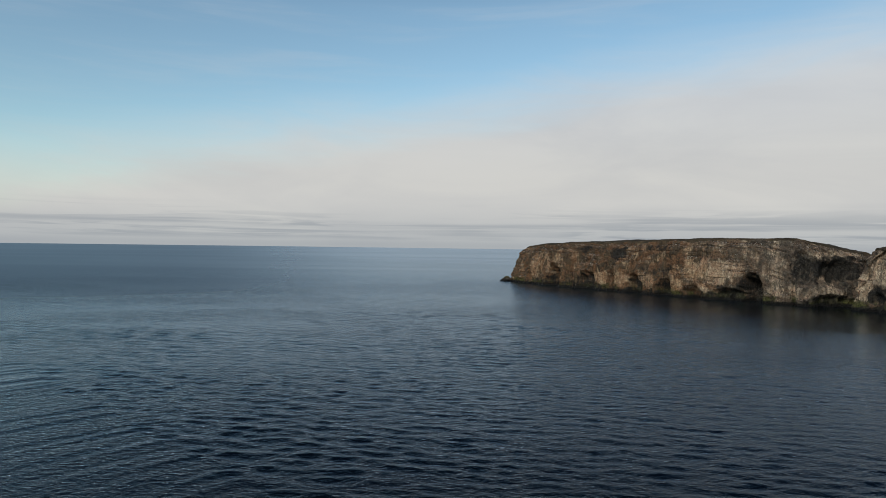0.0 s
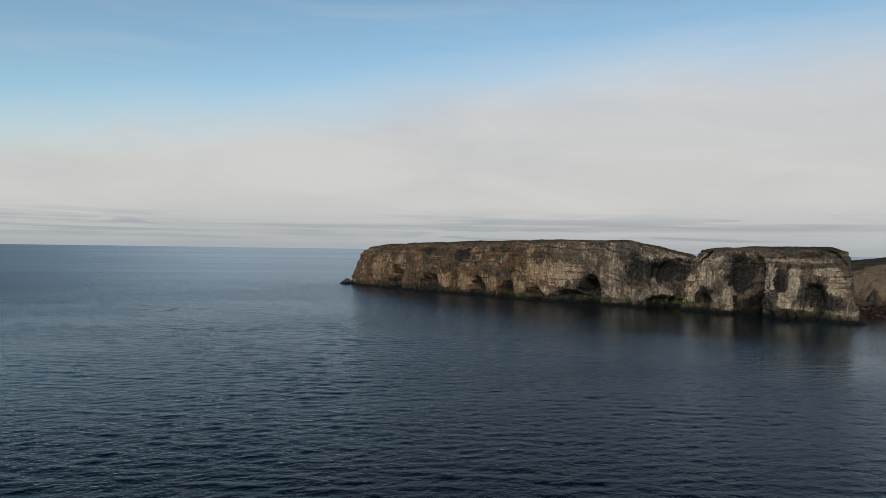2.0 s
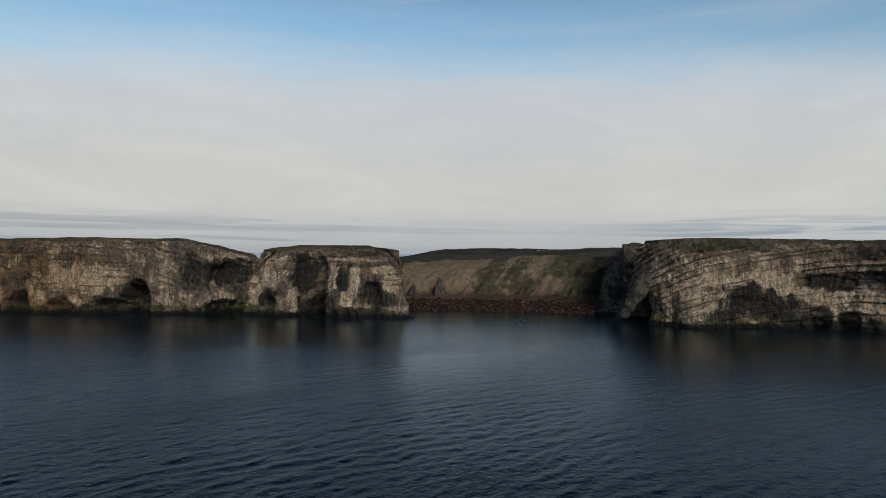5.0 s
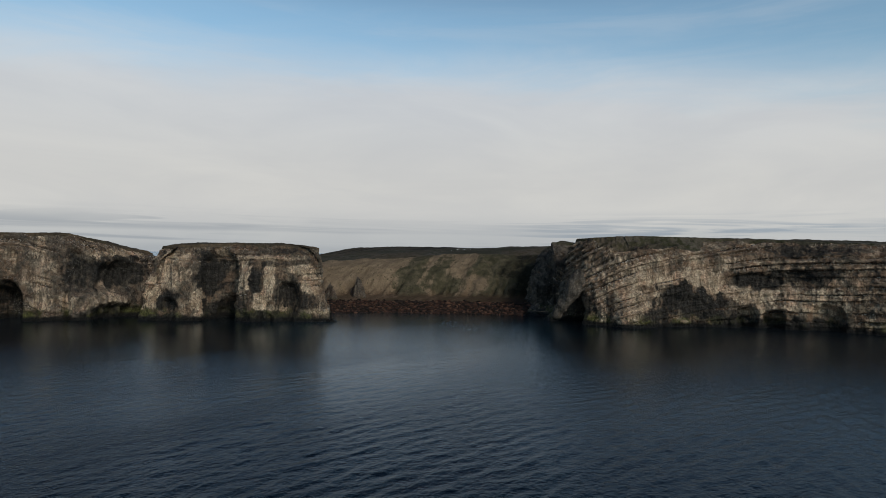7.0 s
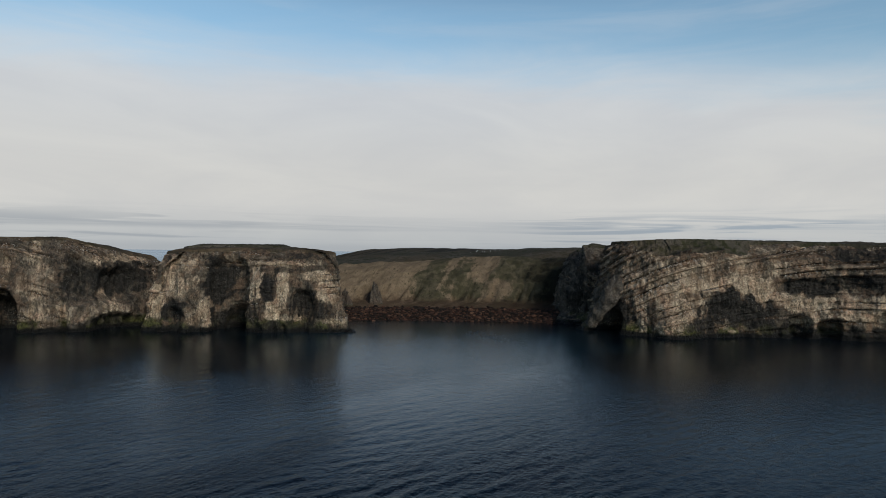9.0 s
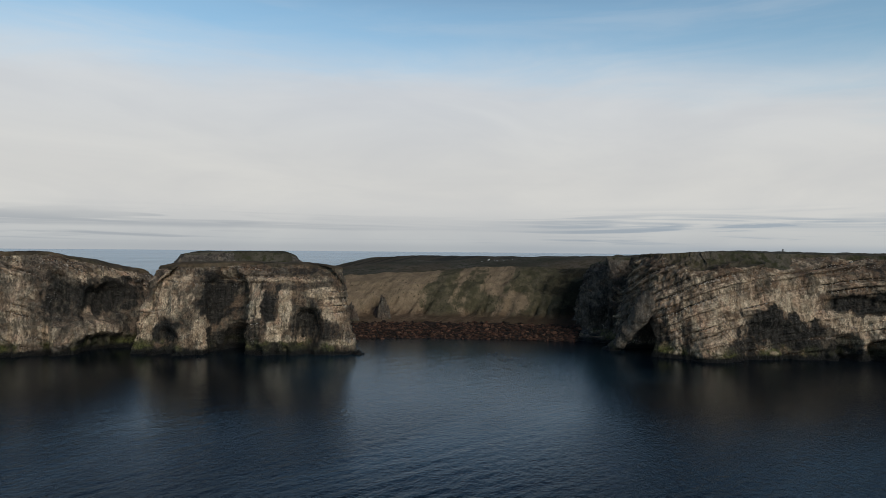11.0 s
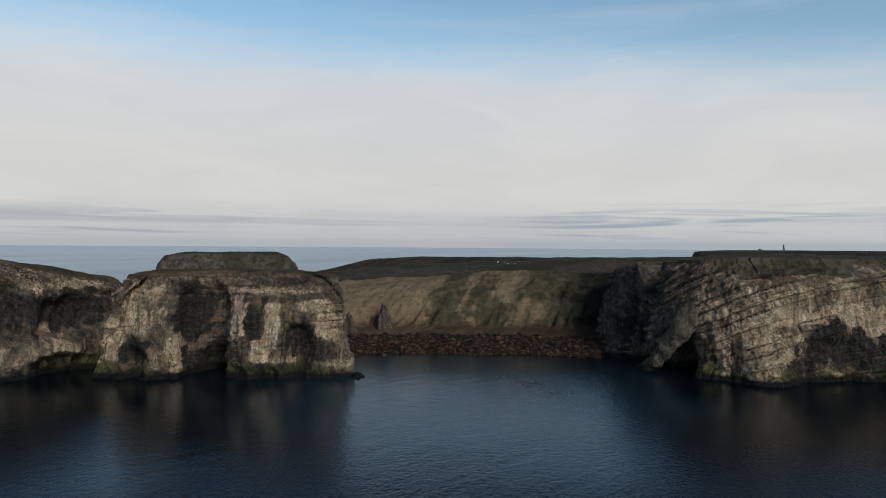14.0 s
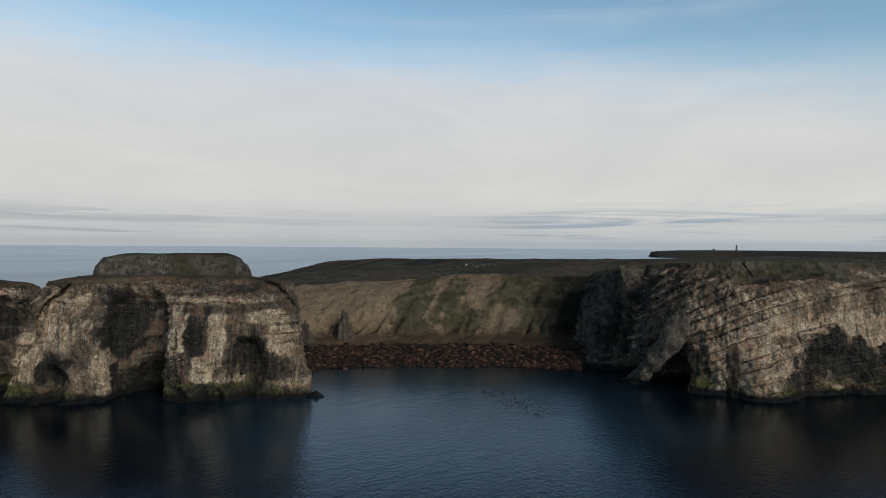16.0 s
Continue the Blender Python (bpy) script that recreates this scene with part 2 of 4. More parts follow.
    base = n.mix(n.math("MULTIPLY", n.ramp(veins, 0.022, 0.0), n.ramp(mid, 0.40, 0.55, 0.1, 0.75)), base, (0.026, 0.022, 0.019))
    base = n.mix(n.math("MULTIPLY", n.ramp(joints, 0.024, 0.0), n.ramp(broad, 0.38, 0.58, 0.15, 0.85)), base, (0.022, 0.019, 0.017))
    # weed and wet rock by the water
    weed = n.math("MULTIPLY", n.ramp(n.math("MULTIPLY_ADD", mid, -3.5, z), 2.6, 0.2), n.math("MULTIPLY", n.ramp(n.noise(p, 0.13, 2.0), 0.43, 0.58, 0.0, 0.85), n.math("MULTIPLY", n.ramp(dark, 0.5, 0.9, 1.0, 0.3), n.ramp(pale, 0.6, 0.95, 1.0, 0.15))))
    base = n.mix(weed, base, n.mix(n.ramp(fine, 0.4, 0.6), (0.036, 0.040, 0.012), (0.115, 0.120, 0.036)))
    wet = n.ramp(n.math("MULTIPLY_ADD", mid, -1.6, z), 0.85, -0.10)
    base = n.mix(wet, base, (0.010, 0.010, 0.009))
    relief = n.math("MULTIPLY_ADD", n.math("MULTIPLY", strata, held), 0.6, n.math("MULTIPLY_ADD", n.math("MULTIPLY", leaves, n.math("MULTIPLY_ADD", held, 0.8, 0.2)), 0.35, n.math("MULTIPLY_ADD", mid, 0.7, n.math("MULTIPLY_ADD", fine, 0.55, n.math("MULTIPLY", drips, 0.25)))))
    nrm = bump(n, relief, 1.0, 1.1)
    return bsdf(n, base, n.ramp(wet, 0, 1, 0.9, 0.4), nrm, gloss=0.25)


def turf(n):
    p = place(n)
    tint = n.add("ShaderNodeVertexColor", layer_name="tint")
    t = n.add("ShaderNodeSeparateColor", {0: tint.outputs[0]})
    broad = n.noise(p, 0.05, 4.0, 0.6)
    mid = n.noise(p, 0.4, 5.0, 0.65)
    fine = n.noise(p, 2.6, 4.0, 0.7)
    base = n.mix(n.ramp(broad, 0.38, 0.62), (0.058, 0.052, 0.038), (0.118, 0.104, 0.084))
    base = n.mix(n.ramp(mid, 0.46, 0.60), base, (0.040, 0.042, 0.022))
    base = n.mix(t.outputs[0], base, n.mix(n.ramp(mid, 0.35, 0.7), (0.135, 0.096, 0.062), (0.095, 0.072, 0.046)))
    base = n.mix(t.outputs[1], base, (0.030, 0.027, 0.022))
    base = n.mix(n.ramp(fine, 0.3, 0.75, 0.0, 0.5), base, (0.035, 0.033, 0.022))
    nrm = bump(n, n.math("MULTIPLY_ADD", mid, 0.8, n.math("MULTIPLY", fine, 0.4)), 0.8, 0.4)
    return bsdf(n, base, 0.95, nrm, gloss=0.1)


def scree(n):
    p = place(n)
    tint = n.add("ShaderNodeVertexColor", layer_name="tint")
    t = n.add("ShaderNodeSeparateColor", {0: tint.outputs[0]})
    at = n.add("ShaderNodeSeparateXYZ", {0: p})
    z = at.outputs[2]
    fall = n.add("ShaderNodeCombineXYZ", {1: at.outputs[1], 2: z}).outputs[0]
    mid = n.noise(p, 0.35, 5.0, 0.65)
    fine = n.noise(p, 2.2, 5.0, 0.7)
    wash = n.noise(n.scaled(fall, 0.0, 0.22, 0.035), 1.0, 5.0, 0.62, 0.5)
    rill = n.noise(n.scaled(fall, 0.0, 0.85, 0.06), 1.0, 4.0, 0.6, 0.4)
    green = n.mix(n.ramp(mid, 0.4, 0.62), (0.068, 0.062, 0.036), (0.124, 0.106, 0.068))
    soil = n.mix(n.ramp(n.math("MULTIPLY_ADD", rill, 0.3, n.math("MULTIPLY_ADD", mid, 0.4, n.math("MULTIPLY", wash, 0.3))), 0.38, 0.62), (0.165, 0.123, 0.080), (0.285, 0.212, 0.140))
    base = n.mix(n.ramp(n.math("ADD", t.outputs[0], n.math("MULTIPLY_ADD", n.math("SUBTRACT", wash, 0.5), 1.4, n.math("MULTIPLY", n.math("SUBTRACT", mid, 0.5), 1.3))), 0.30, 0.76), green, soil)
    base = n.mix(n.math("MULTIPLY", n.ramp(rill, 0.55, 0.66), 0.35), base, (0.044, 0.038, 0.025))
    # dark growth, deepened where the cliff's shade is painted in
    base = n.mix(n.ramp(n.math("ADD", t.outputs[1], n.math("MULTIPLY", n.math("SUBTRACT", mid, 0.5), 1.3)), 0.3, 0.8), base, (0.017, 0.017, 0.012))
    base = n.mix(n.ramp(n.math("MULTIPLY_ADD", mid, 4.0, n.math("MULTIPLY_ADD", rill, 3.0, z)), 10.0, 7.5, 0.0, 0.6), base, (0.092, 0.056, 0.036))
    tuft = n.math("MULTIPLY", n.ramp(n.noise(p, 0.9, 4.0, 0.7), 0.56, 0.64), n.ramp(mid, 0.42, 0.56))
    base = n.mix(n.math("MULTIPLY", tuft, 0.8), base, (0.028, 0.029, 0.014))
    base = n.mix(n.ramp(fine, 0.38, 0.70, 0.0, 0.4), base, (0.055, 0.047, 0.032))
    relief = n.math("MULTIPLY_ADD", mid, 0.8, n.math("MULTIPLY_ADD", rill, 0.3, n.math("MULTIPLY", fine, 0.5)))
    return bsdf(n, base, 0.95, bump(n, relief, 0.9, 0.6), gloss=0.1)


def shingle(n):
    p = place(n)
    mid = n.noise(p, 0.8, 5.0, 0.7)
    cells = n.add("ShaderNodeTexVoronoi", {"Vector": p, "Scale": 1.6, "Randomness": 1.0})
    base = n.mix(n.ramp(mid, 0.35, 0.65), (0.018, 0.014, 0.011), (0.036, 0.025, 0.018))
    base = n.mix(n.ramp(cells.outputs[0], 0.2, 0.6, 0.0, 0.7), base, (0.028, 0.022, 0.018))
    return bsdf(n, base, 0.9, bump(n, cells.outputs[0], -0.8, 0.4), gloss=0.2)


def boulder_stone(n):
    p = place(n)
    r = n.add("ShaderNodeObjectInfo").outputs["Random"]
    isle = n.add("ShaderNodeNewGeometry").outputs["Random Per Island"]
    r = n.math("FRACT", n.math("ADD", r, isle))
    base = n.mix(n.ramp(r, 0.2, 0.95), (0.010, 0.008, 0.006), (0.090, 0.042, 0.026))
    base = n.mix(n.ramp(r, 0.82, 0.95), base, (0.15, 0.080, 0.050))
    fine = n.noise(p, 2.0, 5.0, 0.7)
    base = n.mix(n.ramp(fine, 0.4, 0.7, 0.0, 0.6), base, (0.026, 0.017, 0.013))
    return bsdf(n, base, 0.8, bump(n, fine, 0.9, 0.3), gloss=0.3)


WATER, ROCK, TURF = material("sea_water", sea_water), material("cliff_rock", rock), material("turf", turf)
SLOPE = material("scree_slope", scree)
SHINGLE, STONE = material("shingle", shingle), material("boulder_stone", boulder_stone)


# ---- shaping ----
from mathutils import geometry

PERM = np.random.RandomState(7).permutation(512)
PERM = np.concatenate([PERM, PERM, PERM])
GRAD = np.random.RandomState(8).normal(size=(512, 3))
GRAD /= np.linalg.norm(GRAD, axis=1)[:, None]


def perlin(p):
    """Gradient noise, about -0.7 to 0.7, at an array of points."""
    i = np.floor(p).astype(int)
    f = p - i
    i &= 511
    u = f * f * f * (f * (f * 6 - 15) + 10)
    total = 0.0
    for dx in (0, 1):
        for dy in (0, 1):
            for dz in (0, 1):
                g = GRAD[PERM[PERM[PERM[i[..., 0] + dx] + i[..., 1] + dy] + i[..., 2] + dz]]
                weight = np.abs(1 - dx - u[..., 0]) * np.abs(1 - dy - u[..., 1]) * np.abs(1 - dz - u[..., 2])
                total = total + weight * ((f - (dx, dy, dz)) * g).sum(-1)
    return total


def fbm(p, octaves=4, gain=0.5):
    total, amp = 0.0, 1.0
    for k in range(octaves):
        total = total + amp * perlin(p * 2.0 ** k + 17.3 * k)
        amp *= gain
    return total


def step(a, lo, hi):
    t = np.clip((a - lo) / (hi - lo), 0, 1)
    return t * t * (3 - 2 * t)


def shore_loop(ctrl):
    """Evenly spaced points round a closed shore. ctrl rows: x, y, rim height, lean, beach, spacing."""
    c = np.array(ctrl, float)
    out = []
    for k in range(len(c)):
        a, b, d, e = c[k - 1], c[k], c[(k + 1) % len(c)], c[(k + 2) % len(c)]
        n = max(2, int(np.hypot(*(d - b)[:2]) / b[5]))
        t = np.linspace(0, 1, n, endpoint=False)[:, None]
        cr = 0.5 * (2 * b + (d - a) * t + (2 * a - 5 * b + 4 * d - e) * t ** 2 + (3 * b - a - 3 * d + e) * t ** 3)
        lin = b + (d - b) * t
        row = 0.6 * cr + 0.4 * lin
        row[:, 2:] = lin[:, 2:]
        out.append(row)
    return np.concatenate(out)


def spread(a, k):
    """Running mean round a closed loop."""
    w = np.hanning(2 * k + 3)[1:-1]
    w /= w.sum()
    pad = np.concatenate([a[-k:], a, a[:k]])
    return np.stack([np.convolve(pad[:, j], w, "valid") for j in range(a.shape[1])], 1)


def submesh(name, pos, tint, rows, cols, keep, mat, parent, label="", level=None):
    """One mesh part from the quads of a closed grid that keep marks."""
    a = np.arange(rows * cols).reshape(rows, cols)
    b = np.roll(a, -1, axis=1)
    quads = np.stack([a[:-1], b[:-1], b[1:], a[1:]], -1)[keep]
    used, inv = np.unique(quads, return_inverse=True)
    quads = inv.reshape(-1, 4)
    me = bpy.data.meshes.new(name)
    me.from_pydata(pos.reshape(-1, 3)[used].tolist(), [], quads.tolist())
    me.polygons.foreach_set("use_smooth", np.full(len(quads), True))
    col = me.color_attributes.new("tint", "FLOAT_COLOR", "POINT")
    rgba = np.ones((len(used), 4), np.float32)
    k = tint.shape[-1]
    rgba[:, :k] = tint.reshape(-1, k)[used]
    col.data.foreach_set("color", rgba.ravel())
    if level is not None:
        me.attributes.new("bed", "FLOAT", "POINT").data.foreach_set("value", level.ravel()[used].astype(np.float32))
    me.materials.append(mat)
    me.update()
    ob = new(name, me)
    ob.parent = parent
    return tagged(ob, label)


def landform(thing, ctrl, spine, dents, stains_and_shade, rows=90, top_rows=26, bed=None, beds=2.4, hold_bias=0.0, rough=1.0, warm=0.28, rust=0.35, brow_depth=2.6, ribs=1.3, caps=0.85, turf_tint=None, slope_tint=None, grassy=None, ledges=1.7):
    """A block of land: a cliff from below the water to its rim all round, and turf from the rim to a spine.
    dents rows: x, y, z, half length, half height, depth (minus: a bulge); stains rows: x, y, z, half length, half height, pale (minus: dark)."""
    s = shore_loop(ctrl)
    n = len(s)
    q = spread(s[:, :2], 3)
    tan = spread(np.roll(q, -1, 0) - np.roll(q, 1, 0), 9)
    tan /= np.linalg.norm(tan, axis=1)[:, None]
    inward = np.stack([-tan[:, 1], tan[:, 0]], 1)
    area = 0.5 * np.sum(q[:, 0] * np.roll(q[:, 1], -1) - q[:, 1] * np.roll(q[:, 0], -1))
    side = 1 if area > 0 else -1
    inward = spread(inward * side, 12)
    rim, lean, beach = spread(s[:, 2:5], 6).T
    u = np.linspace(0, 1, rows)[:, None]
    z = -2.5 + (rim[None] + 2.5) * u
    # the profile: a leaning face with a rounded brow, or a beach with a slope above it
    f = np.clip(z / rim, 0, 1)
    brow_back = brow_depth(q) if callable(brow_depth) else brow_depth
    cliff = lean * f + brow_back * step(f, 0.74, 1.0) ** 2 - 0.5 * (z < 0)
    shelf = np.clip(z / 4.6, -0.5, 1) * 23 + np.clip((z - 4.6) / (rim - 4.6), 0, 1) * 14 + np.clip((z - 4.6) / (rim - 4.6), 0, 1) ** 5 * 8
    back = cliff * (1 - beach) + shelf * beach
    p0 = np.stack([q[None, :, 0] + inward[None, :, 0] * back, q[None, :, 1] + inward[None, :, 1] * back, z], -1)
    # outward normals of the smooth form
    along = np.roll(p0, -3, 1) - np.roll(p0, 3, 1)
    upward = np.gradient(p0, axis=0)
    nrm = np.cross(along, upward) * side
    nrm[..., 2] *= 0.35 + 0.65 * beach[None]
    nrm /= np.linalg.norm(nrm, axis=-1)[..., None] + 1e-9
    bare = 1 - 0.9 * step(beach, 0.45, 0.9)[None]
    # relief: buttresses, vertical flutes, bedding ledges and broken rock
    big = fbm(p0 * (0.08, 0.08, 0.06), 3)
    flute = fbm(p0 * (0.32, 0.32, 0.05) + 40, 3)
    crag = fbm(p0 * 0.42 + 80, 4, 0.55)
    crack = 0.35 - np.abs(fbm(p0 * (0.55, 0.55, 0.35) + 220, 3, 0.5))
    facet = np.abs(perlin(p0 * (0.9, 0.9, 0.7) + 260)) + 0.5 * np.abs(perlin(p0 * 1.9 + 280))
    h = p0[..., 2] - (bed(p0) if bed else 0.0) + 1.1 * fbm(p0 * (0.07, 0.07, 0.03) + 120, 3)
    level = (h + 2.0 * perlin(np.stack([h * 0.31, h * 0, h * 0 + 3.3], -1))) / beds
    saw = level - np.floor(level)
    hold = step(fbm(p0 * (0.09, 0.09, 0.16) + 160, 3) + hold_bias, -0.18, 0.22)
    hold = np.maximum(hold, caps * step(f, 0.72, 0.84) * (1 - step(f, 0.95, 1.0)))
    hold = hold * (0.30 + 0.70 * step(perlin(p0 * (0.07, 0.07, 0.02) + np.floor(level)[..., None] * (3.7, 1.3, 0.0) + 900), -0.15, 0.15))
    ledge = ledges * (saw - 0.5) * (0.5 + 0.5 * step(f, 0.7, 0.85)) * hold * (1 - step(f, 0.87, 0.95))
    body = step(p0[..., 2], 0.3, 2.0)
    thin = level * 3.3 + 0.6 * perlin(p0 * (0.2, 0.2, 0.05) + 950)
    thin = (thin - np.floor(thin) - 0.5) * step(perlin(p0 * (0.16, 0.16, 0.1) + np.floor(thin)[..., None] * (2.1, 4.3, 0.0) + 970), -0.3, 0.2)
    brow = 1 - 0.7 * step(f, 0.93, 1.0)
    move = rough * bare * (big * 2.6 + flute * ribs * body * brow * (1.25 - 0.7 * step(f, 0.45, 0.8)) + crag * 0.9 * brow + np.clip(crack, 0, 1) * 1.3 * body + (facet - 0.3) * 0.7 + 0.45 * thin * hold * body + ledge * body * brow)
    move = move + rough * bare * 1.3 * np.exp(-((p0[..., 2] - 1.0) / 1.3) ** 2) * step(flute, -0.2, 0.3)
    soft_slope = beach[None] * step(p0[..., 2], 3.5, 7.0)
    move = move + soft_slope * (fbm(p0 * (0.09, 0.09, 0.02) + 7, 3) * 2.0 + np.abs(fbm(p0 * (0.24, 0.24, 0.03) + 9, 3)) * 1.8 + 2.6 * np.clip(0.16 - np.abs(fbm(p0 * (0.02, 0.16, 0.02) + 13, 3)), 0, 1) / 0.16 * step(p0[..., 2], 15.0, 7.0)) * (1 - 0.6 * step(f, 0.8, 1.0))
    hollow = np.zeros_like(move)
    for x, y, zc, hl, hh, depth in dents:
        r = ((p0[..., 0] - x) ** 2 + (p0[..., 1] - y) ** 2) / hl ** 2 + (np.maximum(p0[..., 2] - zc, (zc - p0[..., 2]) * 0.6) / hh) ** 2
        r = np.sqrt(r) + 0.22 * fbm(p0 * 0.35 + 30, 3)
        hollow = hollow + depth * (step(r, 1.15, 0.6) if depth > 0 else step(r, 1.3, 0.2))
    move = move + hollow
    pos = p0 - nrm * move[..., None]
    # colour of the rock, with cave and recess shade painted in
    mottled = fbm(p0 * (0.16, 0.16, 0.10) + 300, 3)
    pale = np.clip(warm + 0.9 * mottled, 0, 1) * np.ones_like(z)
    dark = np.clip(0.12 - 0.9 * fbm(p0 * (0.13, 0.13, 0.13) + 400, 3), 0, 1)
    ragged = 0.75 * fbm(p0 * (0.35, 0.35, 0.24) + 50, 5, 0.62)
    pale = np.clip(pale + 0.36 * step(saw, 0.0, 0.2) * (1 - step(saw, 0.4, 0.6)) * hold * body, 0, 1)
    for x, y, zc, hl, hh, amount in stains_and_shade:
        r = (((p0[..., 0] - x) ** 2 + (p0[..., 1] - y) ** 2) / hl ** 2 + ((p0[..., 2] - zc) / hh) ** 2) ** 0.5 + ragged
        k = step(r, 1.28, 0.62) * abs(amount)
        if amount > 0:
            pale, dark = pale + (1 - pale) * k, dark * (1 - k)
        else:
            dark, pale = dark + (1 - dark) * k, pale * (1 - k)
    seam = hold * body * bare * (1 - dark)
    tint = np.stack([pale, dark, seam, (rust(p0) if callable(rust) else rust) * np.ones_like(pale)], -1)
    # the parts: rock face, slope, beach, and the turf that hangs over the rim
    mid = lambda a: 0.25 * (a[:-1] + a[1:] + np.roll(a, -1, 1)[:-1] + np.roll(a, -1, 1)[1:])
    zq, bq = mid(pos[..., 2]), mid(np.repeat(beach[None], rows, 0))
    fq = mid(f + 0.05 * mottled)
    turf_from = np.full(fq.shape, 0.972)
    if grassy:
        gx, gy, gr, drop = grassy
        turf_from -= drop * step(np.hypot(mid(p0[..., 0]) - gx, mid(p0[..., 1]) - gy) + 4 * mid(mottled), gr * 1.1, gr * 0.9)
    turfed = (fq > turf_from) & (bq < 0.82)
    soil = (bq >= 0.82) & (zq > 3.0)
    strand = (bq >= 0.82) & ~soil
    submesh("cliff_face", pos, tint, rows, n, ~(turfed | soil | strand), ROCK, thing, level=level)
    if soil.any():
        ground = slope_tint(p0) if slope_tint else tint * 0
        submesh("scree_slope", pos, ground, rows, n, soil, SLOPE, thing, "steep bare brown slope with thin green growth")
        submesh("beach", pos, tint, rows, n, strand, SHINGLE, thing, "dark stony beach at the foot of the slope")
    # the top
    sp = np.array(spine, float)
    a, b = sp[:-1], sp[1:]
    edge = pos[-1]
    best, foot = np.full(n, 1e9), np.zeros((n, 3))
    for k in range(len(a)):
        d = b[k] - a[k]
        t = np.clip(((edge[:, :2] - a[k, :2]) @ d[:2]) / (d[:2] @ d[:2]), 0, 1)
        c = a[k] + t[:, None] * d
        dist = np.hypot(*(c - edge)[:, :2].T)
        m = dist < best
        best[m], foot[m] = dist[m], c[m]
    foot = spread(foot, 16)
    v = np.linspace(0, 1, top_rows) ** 1.6
    top = edge[None] + (foot - edge)[None] * v[:, None, None]
    level_z = spread(edge[:, 2:3], 25)[:, 0]
    calm = step(v, 0.0, 0.2)[:, None]
    start = edge[None, :, 2] * (1 - calm) + level_z[None] * calm
    top[..., 2] = start + (foot[None, :, 2] - start) * np.sin(v * np.pi / 2)[:, None]
    lift = step(v, 0, 0.12)[:, None]
    top[..., 2] += (fbm(top * (0.05, 0.05, 0) + 500, 4) * 0.9 + fbm(top * (0.4, 0.4, 0) + 600, 3) * 0.3) * lift
    whole = np.concatenate([pos, top[1:]])
    paint = turf_tint(whole) if turf_tint else np.zeros_like(whole)
    keep = np.concatenate([turfed, np.ones((top_rows - 1, n), bool)])
    turf_ob = submesh("turf_top", whole, paint, rows + top_rows - 1, n, keep, TURF, thing, "low dull green turf on the flat top")
    # close the narrow strip along the spine
    bm = bmesh.new()
    bm.from_mesh(turf_ob.data)
    ring = [Vector(v) for v in top[-1].tolist()]
    made = [bm.verts.new(v) for v in ring]
    seen = set()
    for tri in geometry.tessellate_polygon([[Vector((v.x, v.y, 0)) for v in ring]]):
        key = frozenset(tri)
        if len(key) == 3 and key not in seen:
            seen.add(key)
            bm.faces.new([made[i] for i in tri]).smooth = True
    bmesh.ops.remove_doubles(bm, verts=bm.verts, dist=0.002)
    bmesh.ops.recalc_face_normals(bm, faces=bm.faces)
    bm.to_mesh(turf_ob.data), bm.free()
    return pos, beach


def thing(name, label, category, **k):
    return tagged(new(name), label, category, **k)


